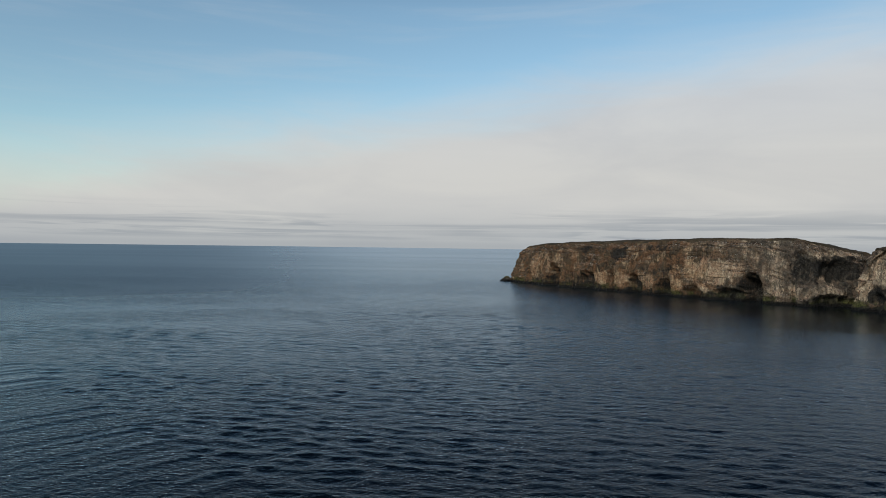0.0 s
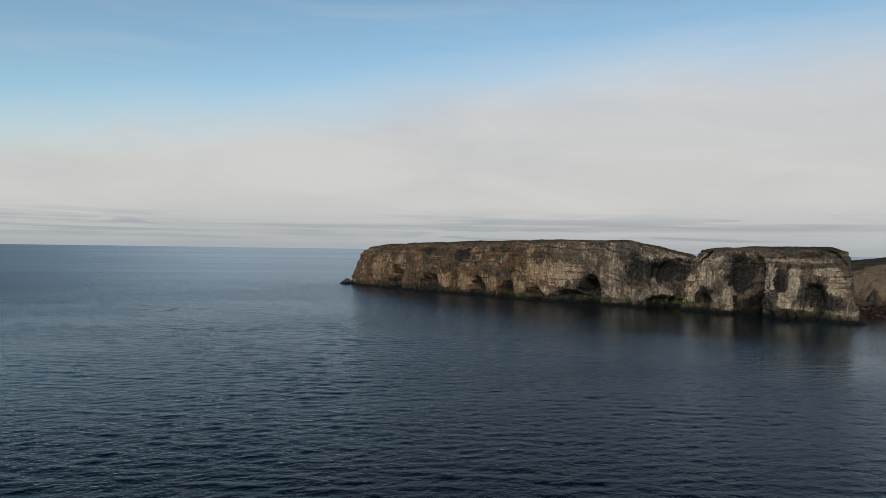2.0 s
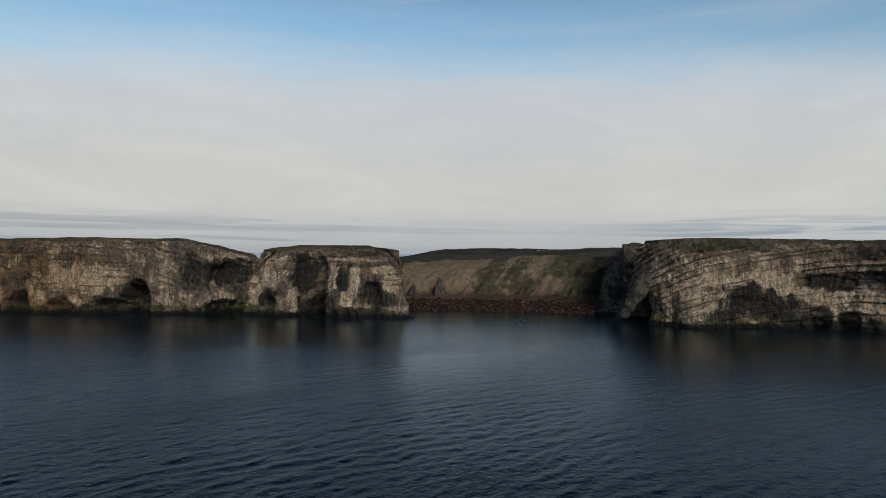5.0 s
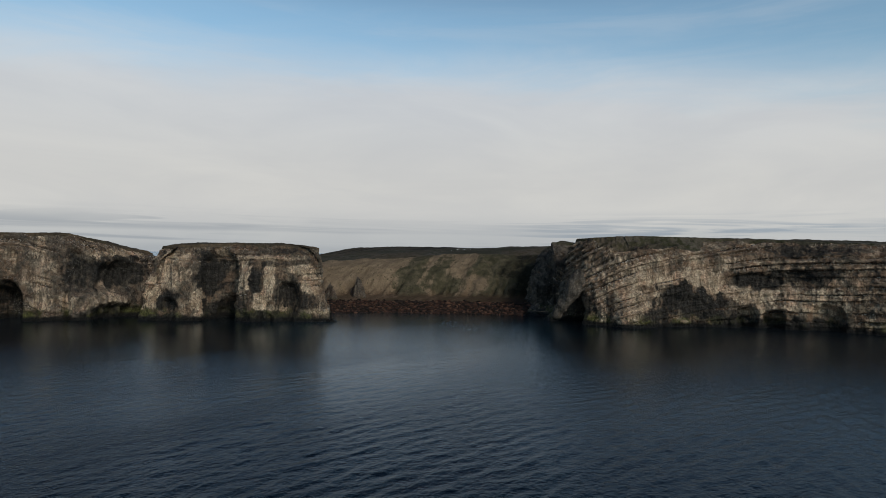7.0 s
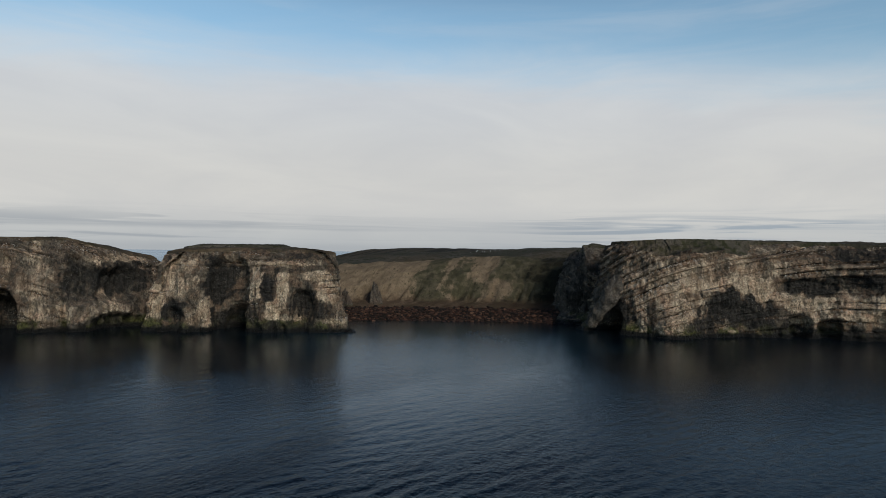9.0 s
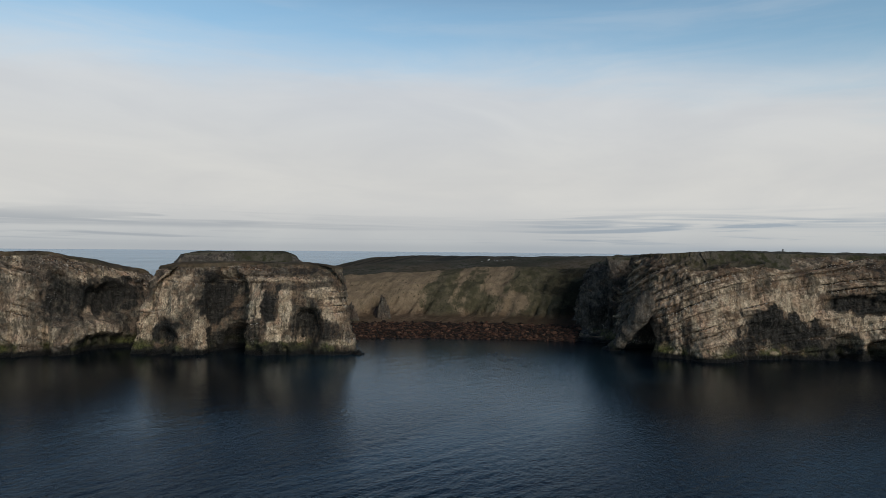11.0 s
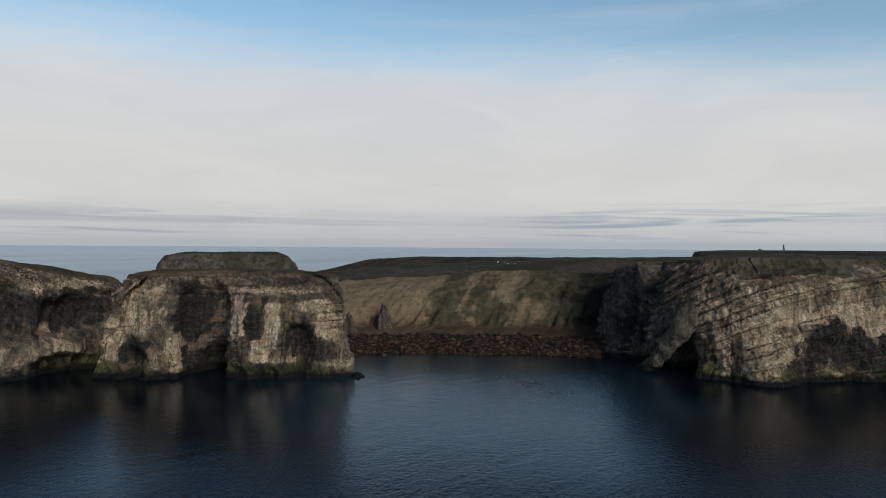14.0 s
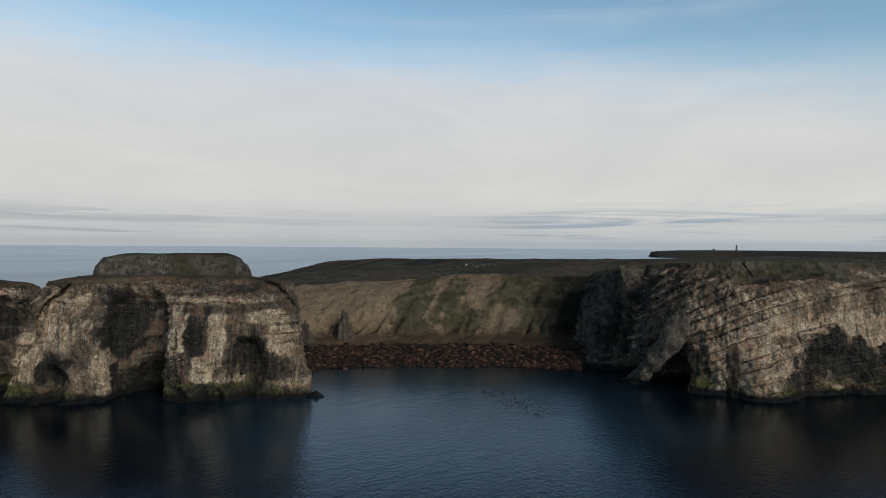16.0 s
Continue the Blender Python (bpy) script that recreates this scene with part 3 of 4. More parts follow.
# ---- sea ----
def wave_sheet(cx, cy):
    """A disc of water with real waves, fine on the side of the bay and the headland and coarse behind."""
    arc = np.concatenate([np.linspace(radians(-22), radians(136), 620), np.linspace(radians(136), radians(338), 40)[1:-1]])
    r, rings = 14.0, []
    while r < 4985:
        rings.append(r)
        r += 0.42 if r < 210 else 0.42 + 0.0036 * (r - 210) if r < 500 else 0.009 * r - 3.0
    rings = np.array(rings + [4985.0])
    gap = np.maximum(np.gradient(rings), rings * (arc[1] - arc[0]))[:, None]
    x = cx + rings[:, None] * np.cos(arc)
    y = cy + rings[:, None] * np.sin(arc)
    flat = np.stack([x, y, 0 * x], -1)
    # fresh wind in the open west, calmer in the shelter of the bay
    breeze = (0.85 + 0.15 * step(x - 0.30 * y, 70.0, -50.0)) * (0.42 + 0.58 * step(np.hypot(x - 185, y - 165), 55.0, 150.0))
    breeze = breeze * (0.8 + 0.6 * np.clip(fbm(flat * (0.014, 0.024, 0) + 33, 3), -0.5, 0.5))
    breeze = breeze * (arc > -0.5) * (arc < 2.5)
    rng = np.random.RandomState(21)
    dx, dy, dz = np.zeros_like(x), np.zeros_like(x), np.zeros_like(x)
    for wave in np.exp(np.linspace(np.log(1.15), np.log(6.0), 64)):
        a = radians(258) + rng.normal(0, 0.38)
        k = 2 * math.pi / wave
        amp = SLOPE_RMS * 1.41 / 8.0 / k * min(1.0, (2.0 / wave) ** 1.5)
        hold = step(wave / gap, 2.6, 4.2) * breeze ** (1.0 if wave < 2.4 else 1.6) * amp
        phase = k * (x * math.cos(a) + y * math.sin(a)) + rng.uniform(0, 6.283)
        dz += hold * np.cos(phase)
        side = 0.8 * hold * np.sin(phase)
        dx -= math.cos(a) * side
        dy -= math.sin(a) * side
    pos = np.stack([x + dx, y + dy, dz], -1)
    m, n = x.shape
    at = np.arange(m * n).reshape(m, n)
    nxt = np.roll(at, -1, axis=1)
    quads = np.stack([at[:-1], at[1:], nxt[1:], nxt[:-1]], -1).reshape(-1, 4)
    me = bpy.data.meshes.new("sea")
    me.vertices.add(m * n + 1)
    me.vertices.foreach_set("co", np.concatenate([pos.reshape(-1, 3), [[cx, cy, 0.0]]]).ravel().astype(np.float32))
    hub = np.stack([np.full(n, m * n), at[0], nxt[0]], -1)
    me.loops.add(quads.size + hub.size)
    me.loops.foreach_set("vertex_index", np.concatenate([quads.ravel(), hub.ravel()]).astype(np.int32))
    me.polygons.add(len(quads) + n)
    me.polygons.foreach_set("loop_start", np.concatenate([np.arange(len(quads)) * 4, quads.size + np.arange(n) * 3]).astype(np.int32))
    me.update(calc_edges=True)
    me.polygons.foreach_set("use_smooth", np.full(len(quads) + n, True))
    me.validate()
    me.materials.append(WATER)
    return me


SLOPE_RMS = 0.20
sea = tagged(new("sea", wave_sheet(20.0, 20.0)), "dark blue rippled sea reaching to the horizon", "sea", kind="structure")

# ---- the outer headland ----
headland = thing("headland", "long flat-topped brown rock headland standing in the sea", "headland")
HEAD = [
    (40, 388, 20.5, 8, 0, 0.5), (50, 363, 22.6, 6, 0, 0.45), (62, 341, 23.2, 3, 0, 0.4), (76, 317, 23.8, 3, 0, 0.4), (88, 298, 24.2, 3, 0, 0.4),
    (102, 276, 24.8, 3, 0, 0.35), (115, 259, 25.4, 3, 0, 0.3), (130, 243, 25.2, 5, 0, 0.22), (138, 238.5, 23.6, 5, 0, 0.2), (146, 236, 22, 5, 0, 0.2), (155, 238, 20.8, 3, 0, 0.4),
    (170, 248, 19.5, 3, 0, 2), (172, 268, 19.5, 3, 0, 2), (150, 290, 22, 3, 0, 2), (125, 325, 22, 3, 0, 2), (95, 365, 21.5, 3, 0, 2), (66, 396, 20.5, 10, 0, 1), (48, 397, 20, 10, 0, 0.6),
]
HEAD_CAVES = [
    (59, 348, 4.5, 5.4, 7.5, 8), (71, 325, 4.0, 6.0, 5.4, 5), (67, 335, 2.9, 1.4, 4.9, 3), (80, 311, 5.7, 1.8, 5.8, 3), (88, 300, 3.4, 4.4, 5.5, 7), (96, 285, 2.9, 3.2, 4.5, 7),
    (105, 273, 2.6, 3.5, 2.9, 5), (114, 261, 2.0, 6.0, 3.3, 5), (122, 256, 3.8, 5.3, 7.6, 12), (122, 255, 17, 1.9, 4.8, 1.5), (145, 238, 13.5, 6, 4.0, 4.5), (143, 237, 1.7, 7.2, 3.0, 4.5), (134, 242, 17, 3.5, 6.5, 2.2), (138, 239, 5.5, 6, 3.4, -2.6), (131, 243, 8, 1.2, 8, 2.0), (127, 250, 9.2, 5, 8.7, -1.5),
]
HEAD_PALE = [
    (65, 343, 5.5, 3.2, 6.5, 0.8), (76, 317, 5.5, 4.5, 5.1, 0.8), (83, 306, 5.2, 3.7, 5.0, 0.8), (93, 292, 5.3, 3.4, 4.8, 0.8), (101, 280, 4.8, 4.7, 3.5, 0.8),
    (109, 268, 12.0, 14, 4.9, 0.8), (108, 269, 3.7, 3.5, 2.3, 0.8), (128, 249, 12.5, 5, 9, 0.35), (149.8, 241.4, 19.2, 12, 1.5, 0.9), (140.1, 239.8, 8.6, 8.5, 3.0, 0.25), (138, 239, 5, 7, 3.2, 0.35), (139, 240, 11, 5, 1.4, 0.7), (51, 361, 10, 10, 7, 0.4),
]
# dark rock, and shade painted into the caves and alcoves
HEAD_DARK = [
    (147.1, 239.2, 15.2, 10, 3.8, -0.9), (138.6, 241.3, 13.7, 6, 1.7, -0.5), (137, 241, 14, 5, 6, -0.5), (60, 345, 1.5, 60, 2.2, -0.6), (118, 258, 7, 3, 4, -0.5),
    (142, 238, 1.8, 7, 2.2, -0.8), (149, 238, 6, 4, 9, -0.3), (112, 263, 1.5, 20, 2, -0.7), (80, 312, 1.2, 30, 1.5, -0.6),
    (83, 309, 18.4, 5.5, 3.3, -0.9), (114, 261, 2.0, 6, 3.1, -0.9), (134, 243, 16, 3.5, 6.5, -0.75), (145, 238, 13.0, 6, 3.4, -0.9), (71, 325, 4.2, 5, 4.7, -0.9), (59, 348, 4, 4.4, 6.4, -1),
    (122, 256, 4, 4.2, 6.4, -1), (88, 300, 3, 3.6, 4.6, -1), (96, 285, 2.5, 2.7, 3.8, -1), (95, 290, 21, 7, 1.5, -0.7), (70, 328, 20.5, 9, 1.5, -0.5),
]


def bare_top(top):
    """Trampled brown earth with dark hollows."""
    k = np.clip(0.8 + fbm(top * (0.08, 0.08, 0) + 740, 3), 0, 1)
    d = np.clip(0.25 + fbm(top * (0.2, 0.2, 0.2) + 760, 3), 0, 1)
    return np.stack([k, d, 0 * k], -1)


def head_fold(p):
    """Level beds that plunge at the landward end."""
    return -0.55 * np.clip(p[..., 0] - 124, 0, 40) + 0.01 * p[..., 1]


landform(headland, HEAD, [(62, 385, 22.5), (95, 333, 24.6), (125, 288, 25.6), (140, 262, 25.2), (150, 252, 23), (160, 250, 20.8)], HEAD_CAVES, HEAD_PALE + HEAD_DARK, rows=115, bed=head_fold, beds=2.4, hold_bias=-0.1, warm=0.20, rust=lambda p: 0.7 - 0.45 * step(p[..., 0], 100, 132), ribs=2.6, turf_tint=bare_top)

# ---- the near block in front of the bay ----
stack = thing("sea_stack", "pale and dark streaked rock bluff with a shallow arch cave", "sea stack")
STACK = [
    (143, 229, 21.8, 9, 0, 0.22), (147, 220, 22.2, 6, 0, 0.22), (152, 213, 22.6, 4, 0, 0.22), (158, 208, 22.9, 4, 0, 0.22), (159, 198, 22.9, 3, 0, 0.22),
    (164, 190, 22.8, 3, 0, 0.22), (172, 181, 21.8, 4, 0, 0.22), (177, 184, 21.8, 3, 0, 0.4), (181, 194, 22, 3, 0, 0.6), (182, 212, 22, 3, 0, 1), (172, 228, 22, 3, 0, 1),
    (164, 238, 21.5, 3, 0, 1), (152, 234, 21.6, 6, 0, 0.3),
]
STACK_CAVES = [
    (157.5, 210, 13, 5.2, 17, 4.6), (160, 209, 2.5, 3.2, 5.5, 6.5), (148.2, 221, 3.4, 3.2, 3.4, 3), (165, 190, 7.5, 3.8, 4.6, 4.4), (160, 199, 12, 5, 7.4, -1.6), (149, 219, 12.5, 5, 7.5, -1.2),
]
STACK_PALE = [
    (160, 203, 13.2, 4.8, 5.6, 1), (162.7, 195, 12.3, 1.8, 5.6, 0.95), (169.8, 185.5, 11.5, 3.3, 4.5, 0.95), (160.7, 196.8, 6.0, 2.0, 2.7, 1), (163.3, 192, 3.8, 3.2, 1.7, 1), (163.7, 195.2, 19.0, 11, 1.1, 0.55),
    (151, 220.9, 14.2, 5.2, 6.4, 0.55), (147, 227, 6.5, 3.0, 5.8, 1), (152.8, 213.6, 4.6, 2.4, 3.8, 0.75), (168, 187, 15.6, 4.5, 1.5, 0.8), (148, 222, 18.6, 6, 1.6, 0.7),
]
# dark rock, with the shade of the alcove and cleft painted over it
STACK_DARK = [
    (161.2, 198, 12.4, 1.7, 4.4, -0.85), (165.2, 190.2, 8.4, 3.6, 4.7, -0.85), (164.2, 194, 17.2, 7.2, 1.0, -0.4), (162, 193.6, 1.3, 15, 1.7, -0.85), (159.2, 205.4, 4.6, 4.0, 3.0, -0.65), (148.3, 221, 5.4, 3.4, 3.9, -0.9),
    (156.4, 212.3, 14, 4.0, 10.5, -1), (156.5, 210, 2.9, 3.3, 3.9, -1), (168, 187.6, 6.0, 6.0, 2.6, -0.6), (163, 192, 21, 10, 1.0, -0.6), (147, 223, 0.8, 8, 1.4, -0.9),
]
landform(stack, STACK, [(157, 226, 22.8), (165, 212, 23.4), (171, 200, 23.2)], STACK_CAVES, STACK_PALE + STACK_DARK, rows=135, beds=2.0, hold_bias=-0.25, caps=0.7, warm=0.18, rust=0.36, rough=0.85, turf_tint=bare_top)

# ---- the main island: bay, slope and the right-hand cliff ----
island = thing("island", "broad grassy island with a cliff, a scree slope and a bay", "island")
MAIN = [
    (178, 224, 12, 4, 0, 0.8), (183, 213, 13.5, 5, 0.3, 0.5), (188, 206, 15, 5, 0.95, 0.4), (192, 200, 16, 5, 1, 0.6), (198, 194, 17.5, 5, 1, 0.6), (208, 181, 18.6, 5, 1, 0.6), (215, 168, 20.3, 5, 1, 0.6), (221, 153, 21, 5, 1, 0.5), (225, 141, 20.5, 5, 0.9, 0.1),
    (225, 131, 25, 6, 0.2, 0.12), (218, 124.5, 26, 4, 0, 0.16), (211, 116, 26.4, 4, 0, 0.2), (208.5, 107, 26.8, 4, 0, 0.2), (210, 99, 26.8, 4, 0, 0.2), (217, 90, 27, 4, 0, 0.2),
    (225, 78, 26.6, 4, 0, 0.2), (230, 66, 26.4, 4, 0, 0.22), (231, 54, 26, 4, 0, 0.25), (230, 30, 25, 4, 0, 0.4), (226, 0, 25, 4, 0, 0.8), (232, -40, 25, 4, 0, 2), (260, -90, 24, 4, 0, 5),
    (340, -120, 24, 4, 0, 5), (460, -60, 23, 4, 0, 5), (480, 80, 22, 4, 0, 5), (400, 200, 22.6, 4, 0, 3), (335, 262, 22.4, 4, 0, 2),
    (302, 286, 16, 5, 0, 2), (262, 276, 14.5, 5, 0, 1.5), (222, 268, 13, 5, 0, 1.5), (188, 248, 12, 5, 0, 1),
]
MAIN_CAVES = [
    (214.5, 120, 2.0, 6.6, 8.5, 13), (222, 128.5, 4.0, 4.5, 9, 6), (210, 99, 3.0, 6, 3.8, -2.2), (219, 87, 4.0, 9, 6, 1.8), (231, 58, 15.4, 6, 2.4, 2), (229, 70, 3.6, 3, 2.8, 4), (230, 63, 3, 3, 2.8, 4), (230, 69, 14.3, 8, 2, 1.4),
    (231, 57, 23, 8, 2, 1.2), (211, 102, 23.8, 5, 1.5, 1.5), (210, 104, 16.6, 0.9, 3, 1.3), (231, 50, 4, 5, 4, 3),
]
MAIN_PALE = [
    (210.3, 100.5, 4.8, 6.2, 5.0, 1), (209.8, 109, 7.0, 3.4, 6.0, 0.6), (224.8, 81.3, 11.2, 6.6, 3.2, 0.95), (213, 97.4, 9.2, 5.6, 1.9, 0.6), (217.9, 92, 13.6, 15, 1.4, 0.95), (213.4, 111.8, 22.2, 6.5, 2.0, 0.4),
    (224.1, 83.3, 15.2, 8, 1.6, 0.7), (230.3, 69.3, 10.1, 7.8, 3.2, 0.95), (232.2, 51.8, 8.5, 7.3, 4.0, 0.85), (211, 101, 16, 18, 4.6, 0.4), (222, 127, 15, 3, 7, 0.3), (228, 74, 19, 14, 2.4, 0.3),
]
# dark rock, plus painted shade for the sea caves, overhang and bay corner
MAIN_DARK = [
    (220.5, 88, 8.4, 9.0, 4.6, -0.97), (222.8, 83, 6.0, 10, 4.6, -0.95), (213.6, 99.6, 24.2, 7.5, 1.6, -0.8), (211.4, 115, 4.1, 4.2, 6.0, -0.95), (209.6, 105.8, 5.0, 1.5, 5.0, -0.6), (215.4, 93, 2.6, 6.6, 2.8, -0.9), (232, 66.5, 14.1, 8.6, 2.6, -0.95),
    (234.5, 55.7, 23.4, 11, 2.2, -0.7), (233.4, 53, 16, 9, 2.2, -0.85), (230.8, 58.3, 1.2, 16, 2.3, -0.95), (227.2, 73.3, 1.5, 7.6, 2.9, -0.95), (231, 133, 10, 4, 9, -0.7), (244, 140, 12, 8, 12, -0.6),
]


def main_soil(top):
    k = step(fbm(top * (0.03, 0.03, 0) + 700, 3), -0.1, 0.25)
    return np.stack([0.45 * k, 0 * k, 0 * k], -1)


# bare scars and green strips down the slope: y, height, half width, half height, how bare
SCARS = [(208, 16, 8, 5, 0.6), (200, 18, 3, 4, 0.7), (193, 14, 5, 7, -0.7), (183, 16, 3.2, 5, -0.6), (174.5, 16.5, 3.6, 5, 0.7), (177, 9.4, 7, 3, -0.4), (164, 18, 6, 5, -0.8), (188, 6, 6, 2, -0.5), (205, 22, 9, 1.2, 0.9), (168, 9, 5, 4, 0.4)]


def bay_soil(p):
    """Bare soil, mostly on the north side; dark growth in the hollows, and to the south with the cliff's shade painted
    in.
    """
    bare = np.clip(0.55 + 0.9 * fbm(p * (0.03, 0.085, 0.06) + 800, 4) + 0.016 * (p[..., 1] - 183), 0, 1)
    for y, zc, wide, high, much in SCARS:
        r = np.hypot((p[..., 1] - y) / wide, (p[..., 2] - zc) / high) + 0.5 * fbm(p * (0.1, 0.22, 0.1) + 830, 4)
        bare = bare + much * step(r, 1.3, 0.6)
    bare = np.clip(bare, 0, 1)
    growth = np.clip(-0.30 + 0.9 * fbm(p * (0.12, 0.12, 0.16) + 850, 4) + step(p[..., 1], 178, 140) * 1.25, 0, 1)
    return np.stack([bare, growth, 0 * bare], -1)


def fold(p):
    """Beds that climb from the bay and flatten out southward."""
    a = np.clip(121 - p[..., 1], -15, 200)
    return 0.10 * np.minimum(a, 60) + 14 * (1 - np.exp(-np.maximum(a, -6) / 22))


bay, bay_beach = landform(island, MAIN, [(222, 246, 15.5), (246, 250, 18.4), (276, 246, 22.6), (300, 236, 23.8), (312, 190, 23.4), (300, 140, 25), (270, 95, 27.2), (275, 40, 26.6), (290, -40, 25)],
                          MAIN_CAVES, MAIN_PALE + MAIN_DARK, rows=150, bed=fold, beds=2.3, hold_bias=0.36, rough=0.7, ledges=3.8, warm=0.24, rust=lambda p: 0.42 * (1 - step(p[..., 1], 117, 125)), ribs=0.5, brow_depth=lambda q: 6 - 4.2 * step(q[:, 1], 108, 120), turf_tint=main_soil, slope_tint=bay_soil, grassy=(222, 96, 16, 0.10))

# the grey rock buttress where the slope meets the cliff, shade painted into its colour
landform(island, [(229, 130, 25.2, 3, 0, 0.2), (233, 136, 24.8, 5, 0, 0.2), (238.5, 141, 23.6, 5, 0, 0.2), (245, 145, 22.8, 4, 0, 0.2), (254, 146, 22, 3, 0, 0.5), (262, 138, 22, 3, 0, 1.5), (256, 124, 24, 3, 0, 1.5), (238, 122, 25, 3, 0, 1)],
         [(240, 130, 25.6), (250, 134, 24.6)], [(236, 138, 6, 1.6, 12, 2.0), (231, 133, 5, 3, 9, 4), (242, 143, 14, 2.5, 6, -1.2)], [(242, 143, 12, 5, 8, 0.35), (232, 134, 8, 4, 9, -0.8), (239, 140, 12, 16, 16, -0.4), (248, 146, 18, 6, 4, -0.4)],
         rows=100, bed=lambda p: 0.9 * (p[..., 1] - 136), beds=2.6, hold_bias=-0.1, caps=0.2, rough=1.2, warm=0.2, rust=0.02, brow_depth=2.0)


def spur(path, thick, seed):
    """A leaning rock rib, swept along a line and broken by relief."""
    line = np.array(path, float)
    t = np.linspace(0, len(line) - 1, 70)
    mid = np.stack([np.interp(t, np.arange(len(line)), line[:, k]) for k in range(4)], 1)
    a = np.linspace(0, 2 * math.pi, 40, endpoint=False)
    run = np.gradient(mid[:, :3], axis=0)
    run /= np.linalg.norm(run, axis=1)[:, None]
    side = np.cross(run, (0, 0, 1.0))
    side /= np.linalg.norm(side, axis=1)[:, None]
    top = np.cross(side, run)
    ring = mid[:, None, :3] + mid[:, None, 3:] * (side[:, None] * np.cos(a)[None, :, None] * thick + top[:, None] * np.sin(a)[None, :, None])
    out = ring - mid[:, None, :3]
    out /= np.linalg.norm(out, axis=-1)[..., None]
    ring = ring + out * (0.9 * fbm(ring * 0.45 + seed, 4, 0.55) + 0.5 * (np.abs(perlin(ring * 1.1 + seed)) - 0.2))[..., None]
    tone = np.zeros((70, 40, 4)) + (0.30, 0.35, 0.1, 0.05)
    return submesh("rock_spur", ring, tone, 70, 40, np.ones((69, 40), bool), ROCK, island, "leaning grey rock rib beside the sea cave", level=ring[..., 2] / 2.2)


spur([(216.0, 127.5, -1.5, 1.9), (214.0, 124.0, 1.8, 1.7), (212.6, 120.8, 6.0, 2.0), (212.2, 117.5, 10.5, 2.8), (214.5, 115.0, 14.5, 3.2)], 0.8, 31)

# ---- the flat islet behind ----
islet = thing("islet", "small flat-topped grey islet behind the bluff", "islet")
landform(islet, [(250, 343, 23.6, 2, 0, 0.6), (264, 325, 24.2, 6, 0, 0.6), (280, 312, 24.4, 8, 0, 0.6), (291, 303, 23.4, 2, 0, 0.6), (304, 306, 22, 3, 0, 2), (318, 330, 22, 3, 0, 2), (300, 360, 22, 3, 0, 2), (268, 366, 22, 3, 0, 2)],
         [(272, 348, 24.6), (298, 322, 25)], [], [(257, 332, 18, 12, 14, -0.25), (294, 303, 18, 8, 12, -0.3)], rows=60, hold_bias=-0.6, caps=0.0, rough=0.7, warm=0.12, rust=0.05, grassy=(280, 314, 14, 0.7))

# ---- the far coast ----
coast = tagged(new("far_coast"), "low dark strip of distant coast", "coast", kind="structure")
landform(coast, [(1856, 318, 12, 8, 0, 8), (1835, 240, 15, 8, 0, 8), (1850, 100, 18, 8, 0, 8), (1830, -100, 18, 8, 0, 8), (1850, -400, 17, 8, 0, 10), (1900, -800, 16, 8, 0, 20), (2600, -800, 16, 8, 0, 60), (2600, 200, 16, 8, 0, 60), (2100, 330, 14, 8, 0, 30)],
         [(1990, 220, 15), (2000, 0, 19), (2100, -500, 18)], [], [(1850, -100, 8, 1200, 40, -0.8)], rows=16, top_rows=10, rust=0.0)


# ---- stones on the beach ----
rng = np.random.RandomState(5)


def boulder_mesh(k):
    r = np.random.RandomState(100 + k)
    bm = bmesh.new()
    bmesh.ops.create_icosphere(bm, subdivisions=2, radius=0.5)
    sx, sy, sz = r.uniform(1.2, 1.9), r.uniform(0.6, 0.95), r.uniform(0.45, 0.75)
    off = r.uniform(0, 50, 3)
    for v in bm.verts:
        g = 1 + 0.45 * noise.noise(Vector(v.co * 2.2) + Vector(off)) + 0.15 * noise.noise(Vector(v.co * 5) + Vector(off))
        v.co = Vector((v.co.x * sx * g, v.co.y * sy * g, v.co.z * sz * g))
    for f in bm.faces:
        f.smooth = False
    me = bpy.data.meshes.new("boulder")
    bm.to_mesh(me), bm.free()
    me.materials.append(STONE)
    return me


SHAPES = [boulder_mesh(k) for k in range(9)]
on_beach = np.argwhere((bay_beach[None] > 0.8) & (bay[..., 2] > -0.35) & (bay[..., 2] < 3.3))
low = []
for k in range(5600):
    i, j = on_beach[rng.randint(len(on_beach))]
    if bay[i, j, 2] > 2.3 + rng.uniform(0, 1.0) or bay[i, j, 2] < rng.uniform(-0.35, 0.25):
        continue
    p = bay[i, j] + rng.uniform(-0.4, 0.4, 3) * (1, 1, 0)
    low.append((p[0], p[1], p[2], rng.uniform(0, 360), min(1.5, 0.46 * np.exp(abs(rng.normal(0, 0.5)))), rng.randint(9)))
low.sort(key=lambda b: b[2] - 3 * b[4])
for x, y, z, turn, size, k in low[:300]:
    ob = tagged(new("boulder", SHAPES[k]), "rounded reddish-brown boulder on the stony beach", "boulder", "boulders on the beach")
    ob.matrix_basis = pose(x, y, z + 0.12 * size, rng.uniform(-12, 12), rng.uniform(-12, 12), turn) @ Matrix.Diagonal((size * 0.95, size * 0.95, size * 0.95, 1))
verts, faces = [], []
for x, y, z, turn, size, k in low[300:]:
    m = pose(x, y, z + 0.12 * size, rng.uniform(-12, 12), rng.uniform(-12, 12), turn) @ Matrix.Diagonal((size, size, size, 1))
    base = len(verts)
    verts += [tuple(m @ v.co) for v in SHAPES[k].vertices]
    faces += [tuple(base + i for i in f.vertices) for f in SHAPES[k].polygons]
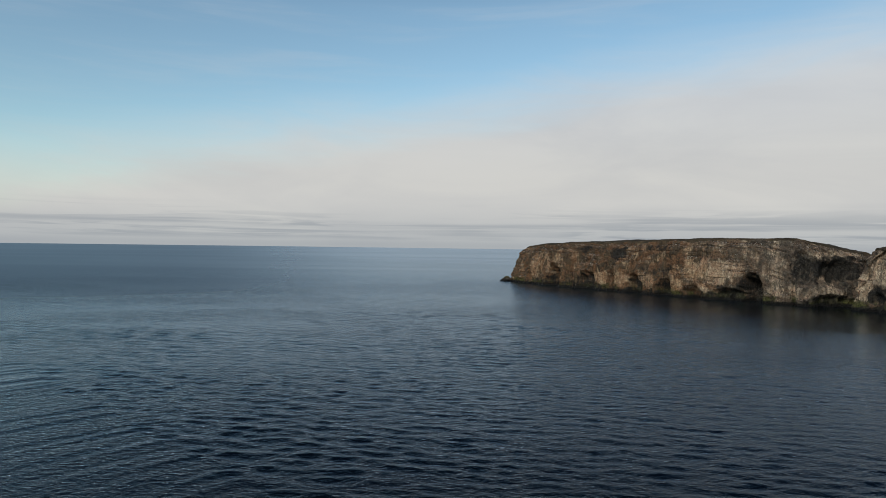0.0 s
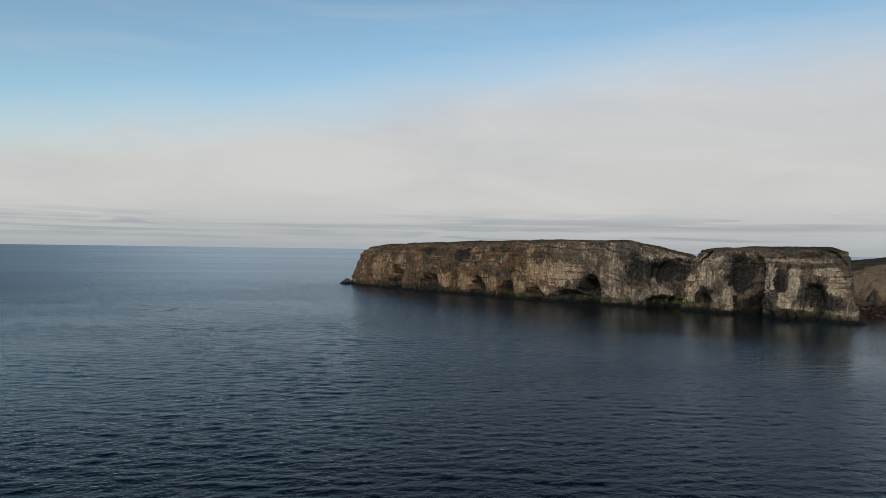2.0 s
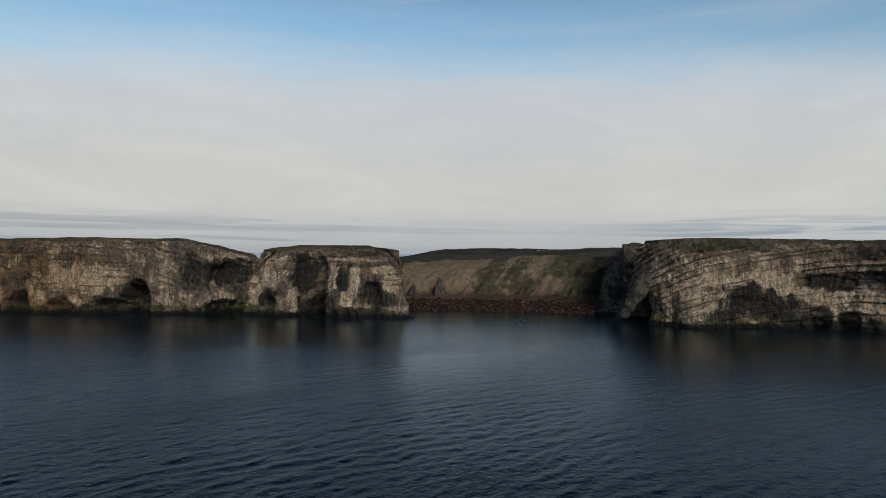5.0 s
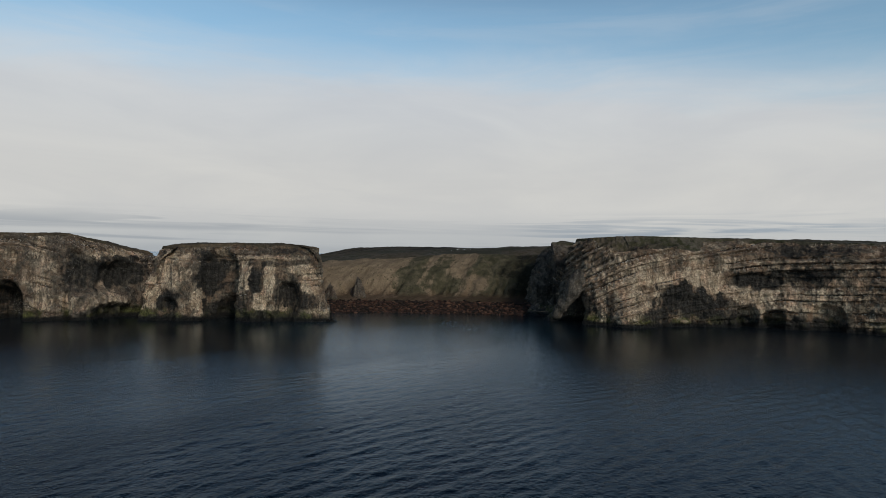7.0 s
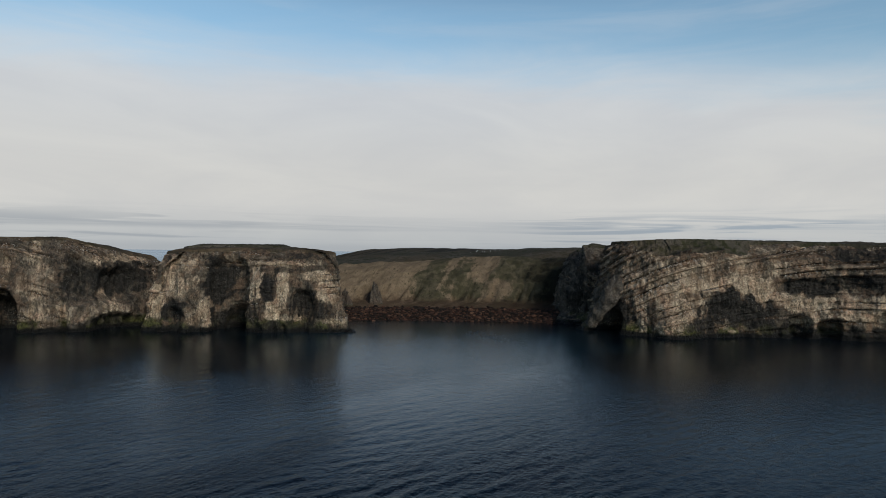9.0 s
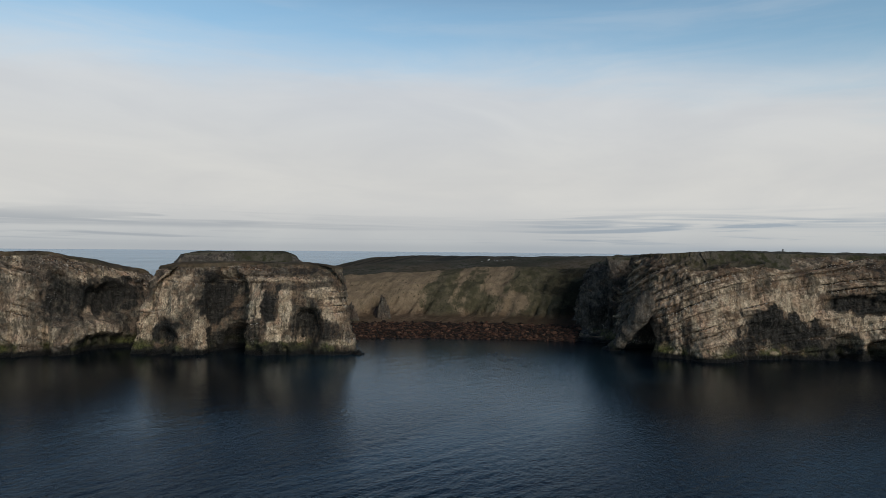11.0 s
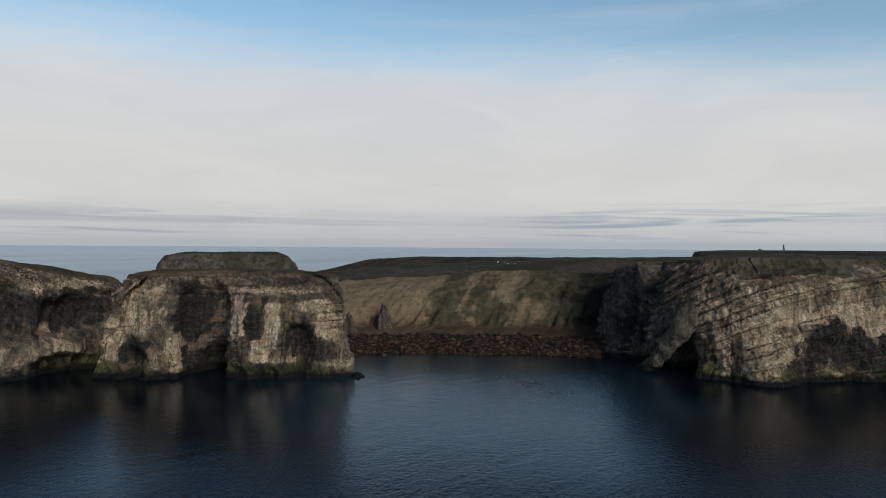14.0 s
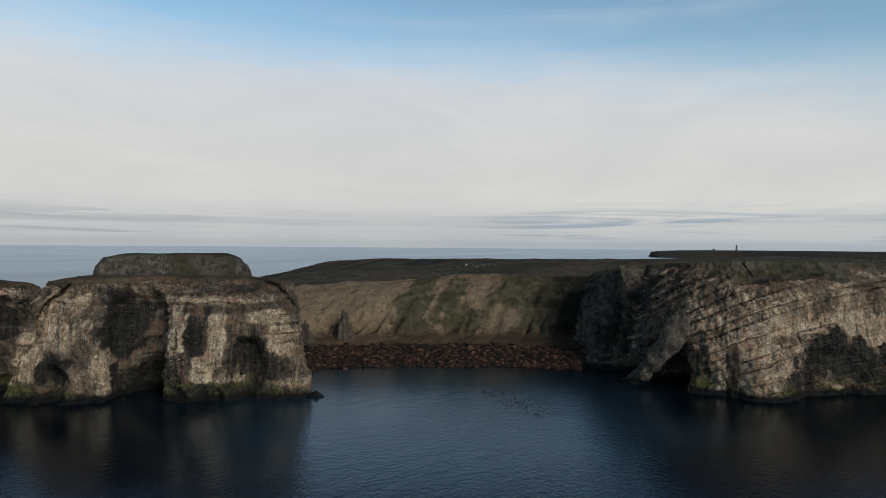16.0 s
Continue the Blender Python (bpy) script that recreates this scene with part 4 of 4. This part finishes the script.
me = bpy.data.meshes.new("beach_stones")
me.from_pydata(verts, [], faces)
me.materials.append(STONE)
tagged(new("beach_stones", me), "many reddish-brown stones covering the beach", "stones", kind="stuff")


# ---- small things ----
def part(name, bm, mat, parent, label=""):
    me = bpy.data.meshes.new(name)
    bm.to_mesh(me), bm.free()
    me.materials.append(mat)
    ob = new(name, me)
    ob.parent = parent
    return tagged(ob, label)


def prism(bm, x, y, z0, z1, r0, r1, sides=8, turn=0.0):
    """A tapered upright prism."""
    m = Matrix.Translation((x, y, (z0 + z1) / 2)) @ Matrix.Rotation(turn, 4, "Z")
    bmesh.ops.create_cone(bm, cap_ends=True, segments=sides, radius1=r0, radius2=r1, depth=z1 - z0, matrix=m)
    return bm


def plain(colour, rough):
    def build(n):
        p = place(n)
        k = n.noise(p, 0.8, 4.0, 0.6)
        return bsdf(n, n.mix(n.ramp(k, 0.35, 0.65), [c * 0.75 for c in colour], colour), rough, gloss=0.3)
    return build


TIMBER, PALE_STONE = material("weathered_timber", plain((0.16, 0.15, 0.14), 0.9)), material("pale_stone", plain((0.72, 0.71, 0.68), 0.85))
beacon = thing("beacon_tower", "tall grey navigation beacon tower on the distant coast", "beacon")
beacon.location = (1888, 106.5, 17.4)
part("plinth", prism(bmesh.new(), 0, 0, -1, 1.2, 5.2, 4.8, 4, radians(45)), TIMBER, beacon)
part("tower_body", prism(bmesh.new(), 0, 0, 1.2, 12.0, 4.2, 2.0, 4, radians(45)), TIMBER, beacon)
part("gallery", prism(bmesh.new(), 0, 0, 12.0, 12.7, 2.9, 2.9, 8), TIMBER, beacon)
part("lantern", prism(bmesh.new(), 0, 0, 12.7, 15.2, 1.5, 1.5, 8), TIMBER, beacon)
part("lantern_roof", prism(bmesh.new(), 0, 0, 15.2, 17.2, 1.9, 0.15, 8), TIMBER, beacon)
hut = thing("hut", "small grey hut beside the distant beacon", "hut")
hut.location = (1886, 160, 17.2)
bm = bmesh.new()
bmesh.ops.create_cube(bm, size=1, matrix=Matrix.Translation((0, 0, 1.5)) @ Matrix.Diagonal((6, 9, 4, 1)))
part("wall", bm, TIMBER, hut)
bm = bmesh.new()
bmesh.ops.create_cone(bm, cap_ends=True, segments=4, radius1=6.8, radius2=0.4, depth=2.2, matrix=Matrix.Translation((0, 0, 4.6)) @ Matrix.Rotation(radians(45), 4, "Z"))
part("roof", bm, TIMBER, hut)


def crag(name, label, x, y, z, wide, deep, high, turn, seed, category="rock", peak=0.55):
    """A small weathered rock, wider at its foot."""
    bm = bmesh.new()
    bmesh.ops.create_icosphere(bm, subdivisions=4, radius=1)
    off = Vector((seed * 3.1, seed * 1.7, 0))
    for v in bm.verts:
        c = v.co.copy()
        g = 1 + 0.35 * noise.fractal(c * 1.6 + off, 1.0, 2.0, 4) + 0.12 * noise.noise(c * 7 + off)
        taper = 1 - peak * max(c.z, 0)
        v.co = Vector((c.x * wide * g * taper, c.y * deep * g * taper, c.z * high * (g if c.z > 0 else 0.4)))
    for f in bm.faces:
        f.smooth = True
    me = bpy.data.meshes.new(name)
    bm.to_mesh(me), bm.free()
    col = me.color_attributes.new("tint", "FLOAT_COLOR", "POINT")
    col.data.foreach_set("color", np.tile((0.22, 0.25, 0.0, 0.2), len(me.vertices)))
    me.attributes.new("bed", "FLOAT", "POINT")
    me.materials.append(ROCK)
    ob = tagged(new(name, me), label, category)
    ob.matrix_basis = pose(x, y, z, 0, 0, turn)
    return ob


crag("rock_fin", "thin upright grey rock fin jutting from the slope", 219.5, 203.5, 3.2, 3.2, 4.6, 7.6, -35, 3, peak=0.78)
crag("rock_fin", "low dark rock rib at the foot of the slope", 211, 210, 3.0, 2.6, 4.0, 5.4, -30, 5, peak=0.75)
crag("shore_rock", "low dark rock at the foot of the bluff, awash", 173.5, 180.0, -0.2, 2.2, 1.4, 1.3, 20, 8)
crag("shore_rock", "low dark rock shelf at the tip of the headland, awash", 38.5, 391.0, -0.3, 5.0, 3.2, 3.0, 40, 11)

# pale stones along the brink of the slope
for k in range(9):
    x, y = 281 + rng.uniform(-5, 5), 190 + rng.uniform(-9, 9)
    ob = tagged(new("pale_stone", SHAPES[k % 9].copy()), "small pale stone lying on the turf", "stone", "pale stones on the turf")
    ob.data.materials[0] = PALE_STONE
    hit, p, _, _, _, _ = scene.ray_cast(bpy.context.evaluated_depsgraph_get(), Vector((x, y, 60)), Vector((0, 0, -1)))
    size = rng.uniform(0.3, 0.55)
    ob.matrix_basis = pose(x, y, p.z + 0.1 * size, 0, 0, rng.uniform(0, 360)) @ Matrix.Diagonal((size, size, size, 1))


# ---- kelp awash in the bay ----
def kelp(n):
    p = place(n)
    k = n.noise(p, 1.5, 4.0, 0.6)
    return bsdf(n, n.mix(n.ramp(k, 0.4, 0.6), (0.010, 0.009, 0.005), (0.030, 0.022, 0.010)), 0.35, bump(n, k, 0.6, 0.1))


KELP = material("kelp", kelp)
for x, y, reach, count in ((186, 143, 4.0, 40), (192, 150, 3.0, 26), (181, 137, 3.0, 20)):
    bm = bmesh.new()
    for k in range(count):
        a, d = rng.uniform(0, 6.28), reach * rng.uniform(0, 1) ** 0.7
        cx, cy, r = x + 1.6 * d * math.cos(a) * 0.8, y + d * math.sin(a), rng.uniform(0.10, 0.32)
        ring = []
        for j in range(9):
            b = j * 6.2832 / 9
            g = r * rng.uniform(0.55, 1.35)
            ring.append(bm.verts.new((cx + 2.2 * g * math.cos(b), cy + 0.8 * g * math.sin(b), 0.02)))
        hub = bm.verts.new((cx, cy, 0.09))
        for j in range(9):
            bm.faces.new((ring[j], ring[(j + 1) % 9], hub))
    me = bpy.data.meshes.new("kelp_patch")
    bm.to_mesh(me), bm.free()
    me.materials.append(KELP)
    tagged(new("kelp_patch", me), "patch of dark brown kelp floating on the bay", "kelp", "kelp in the bay", "stuff")
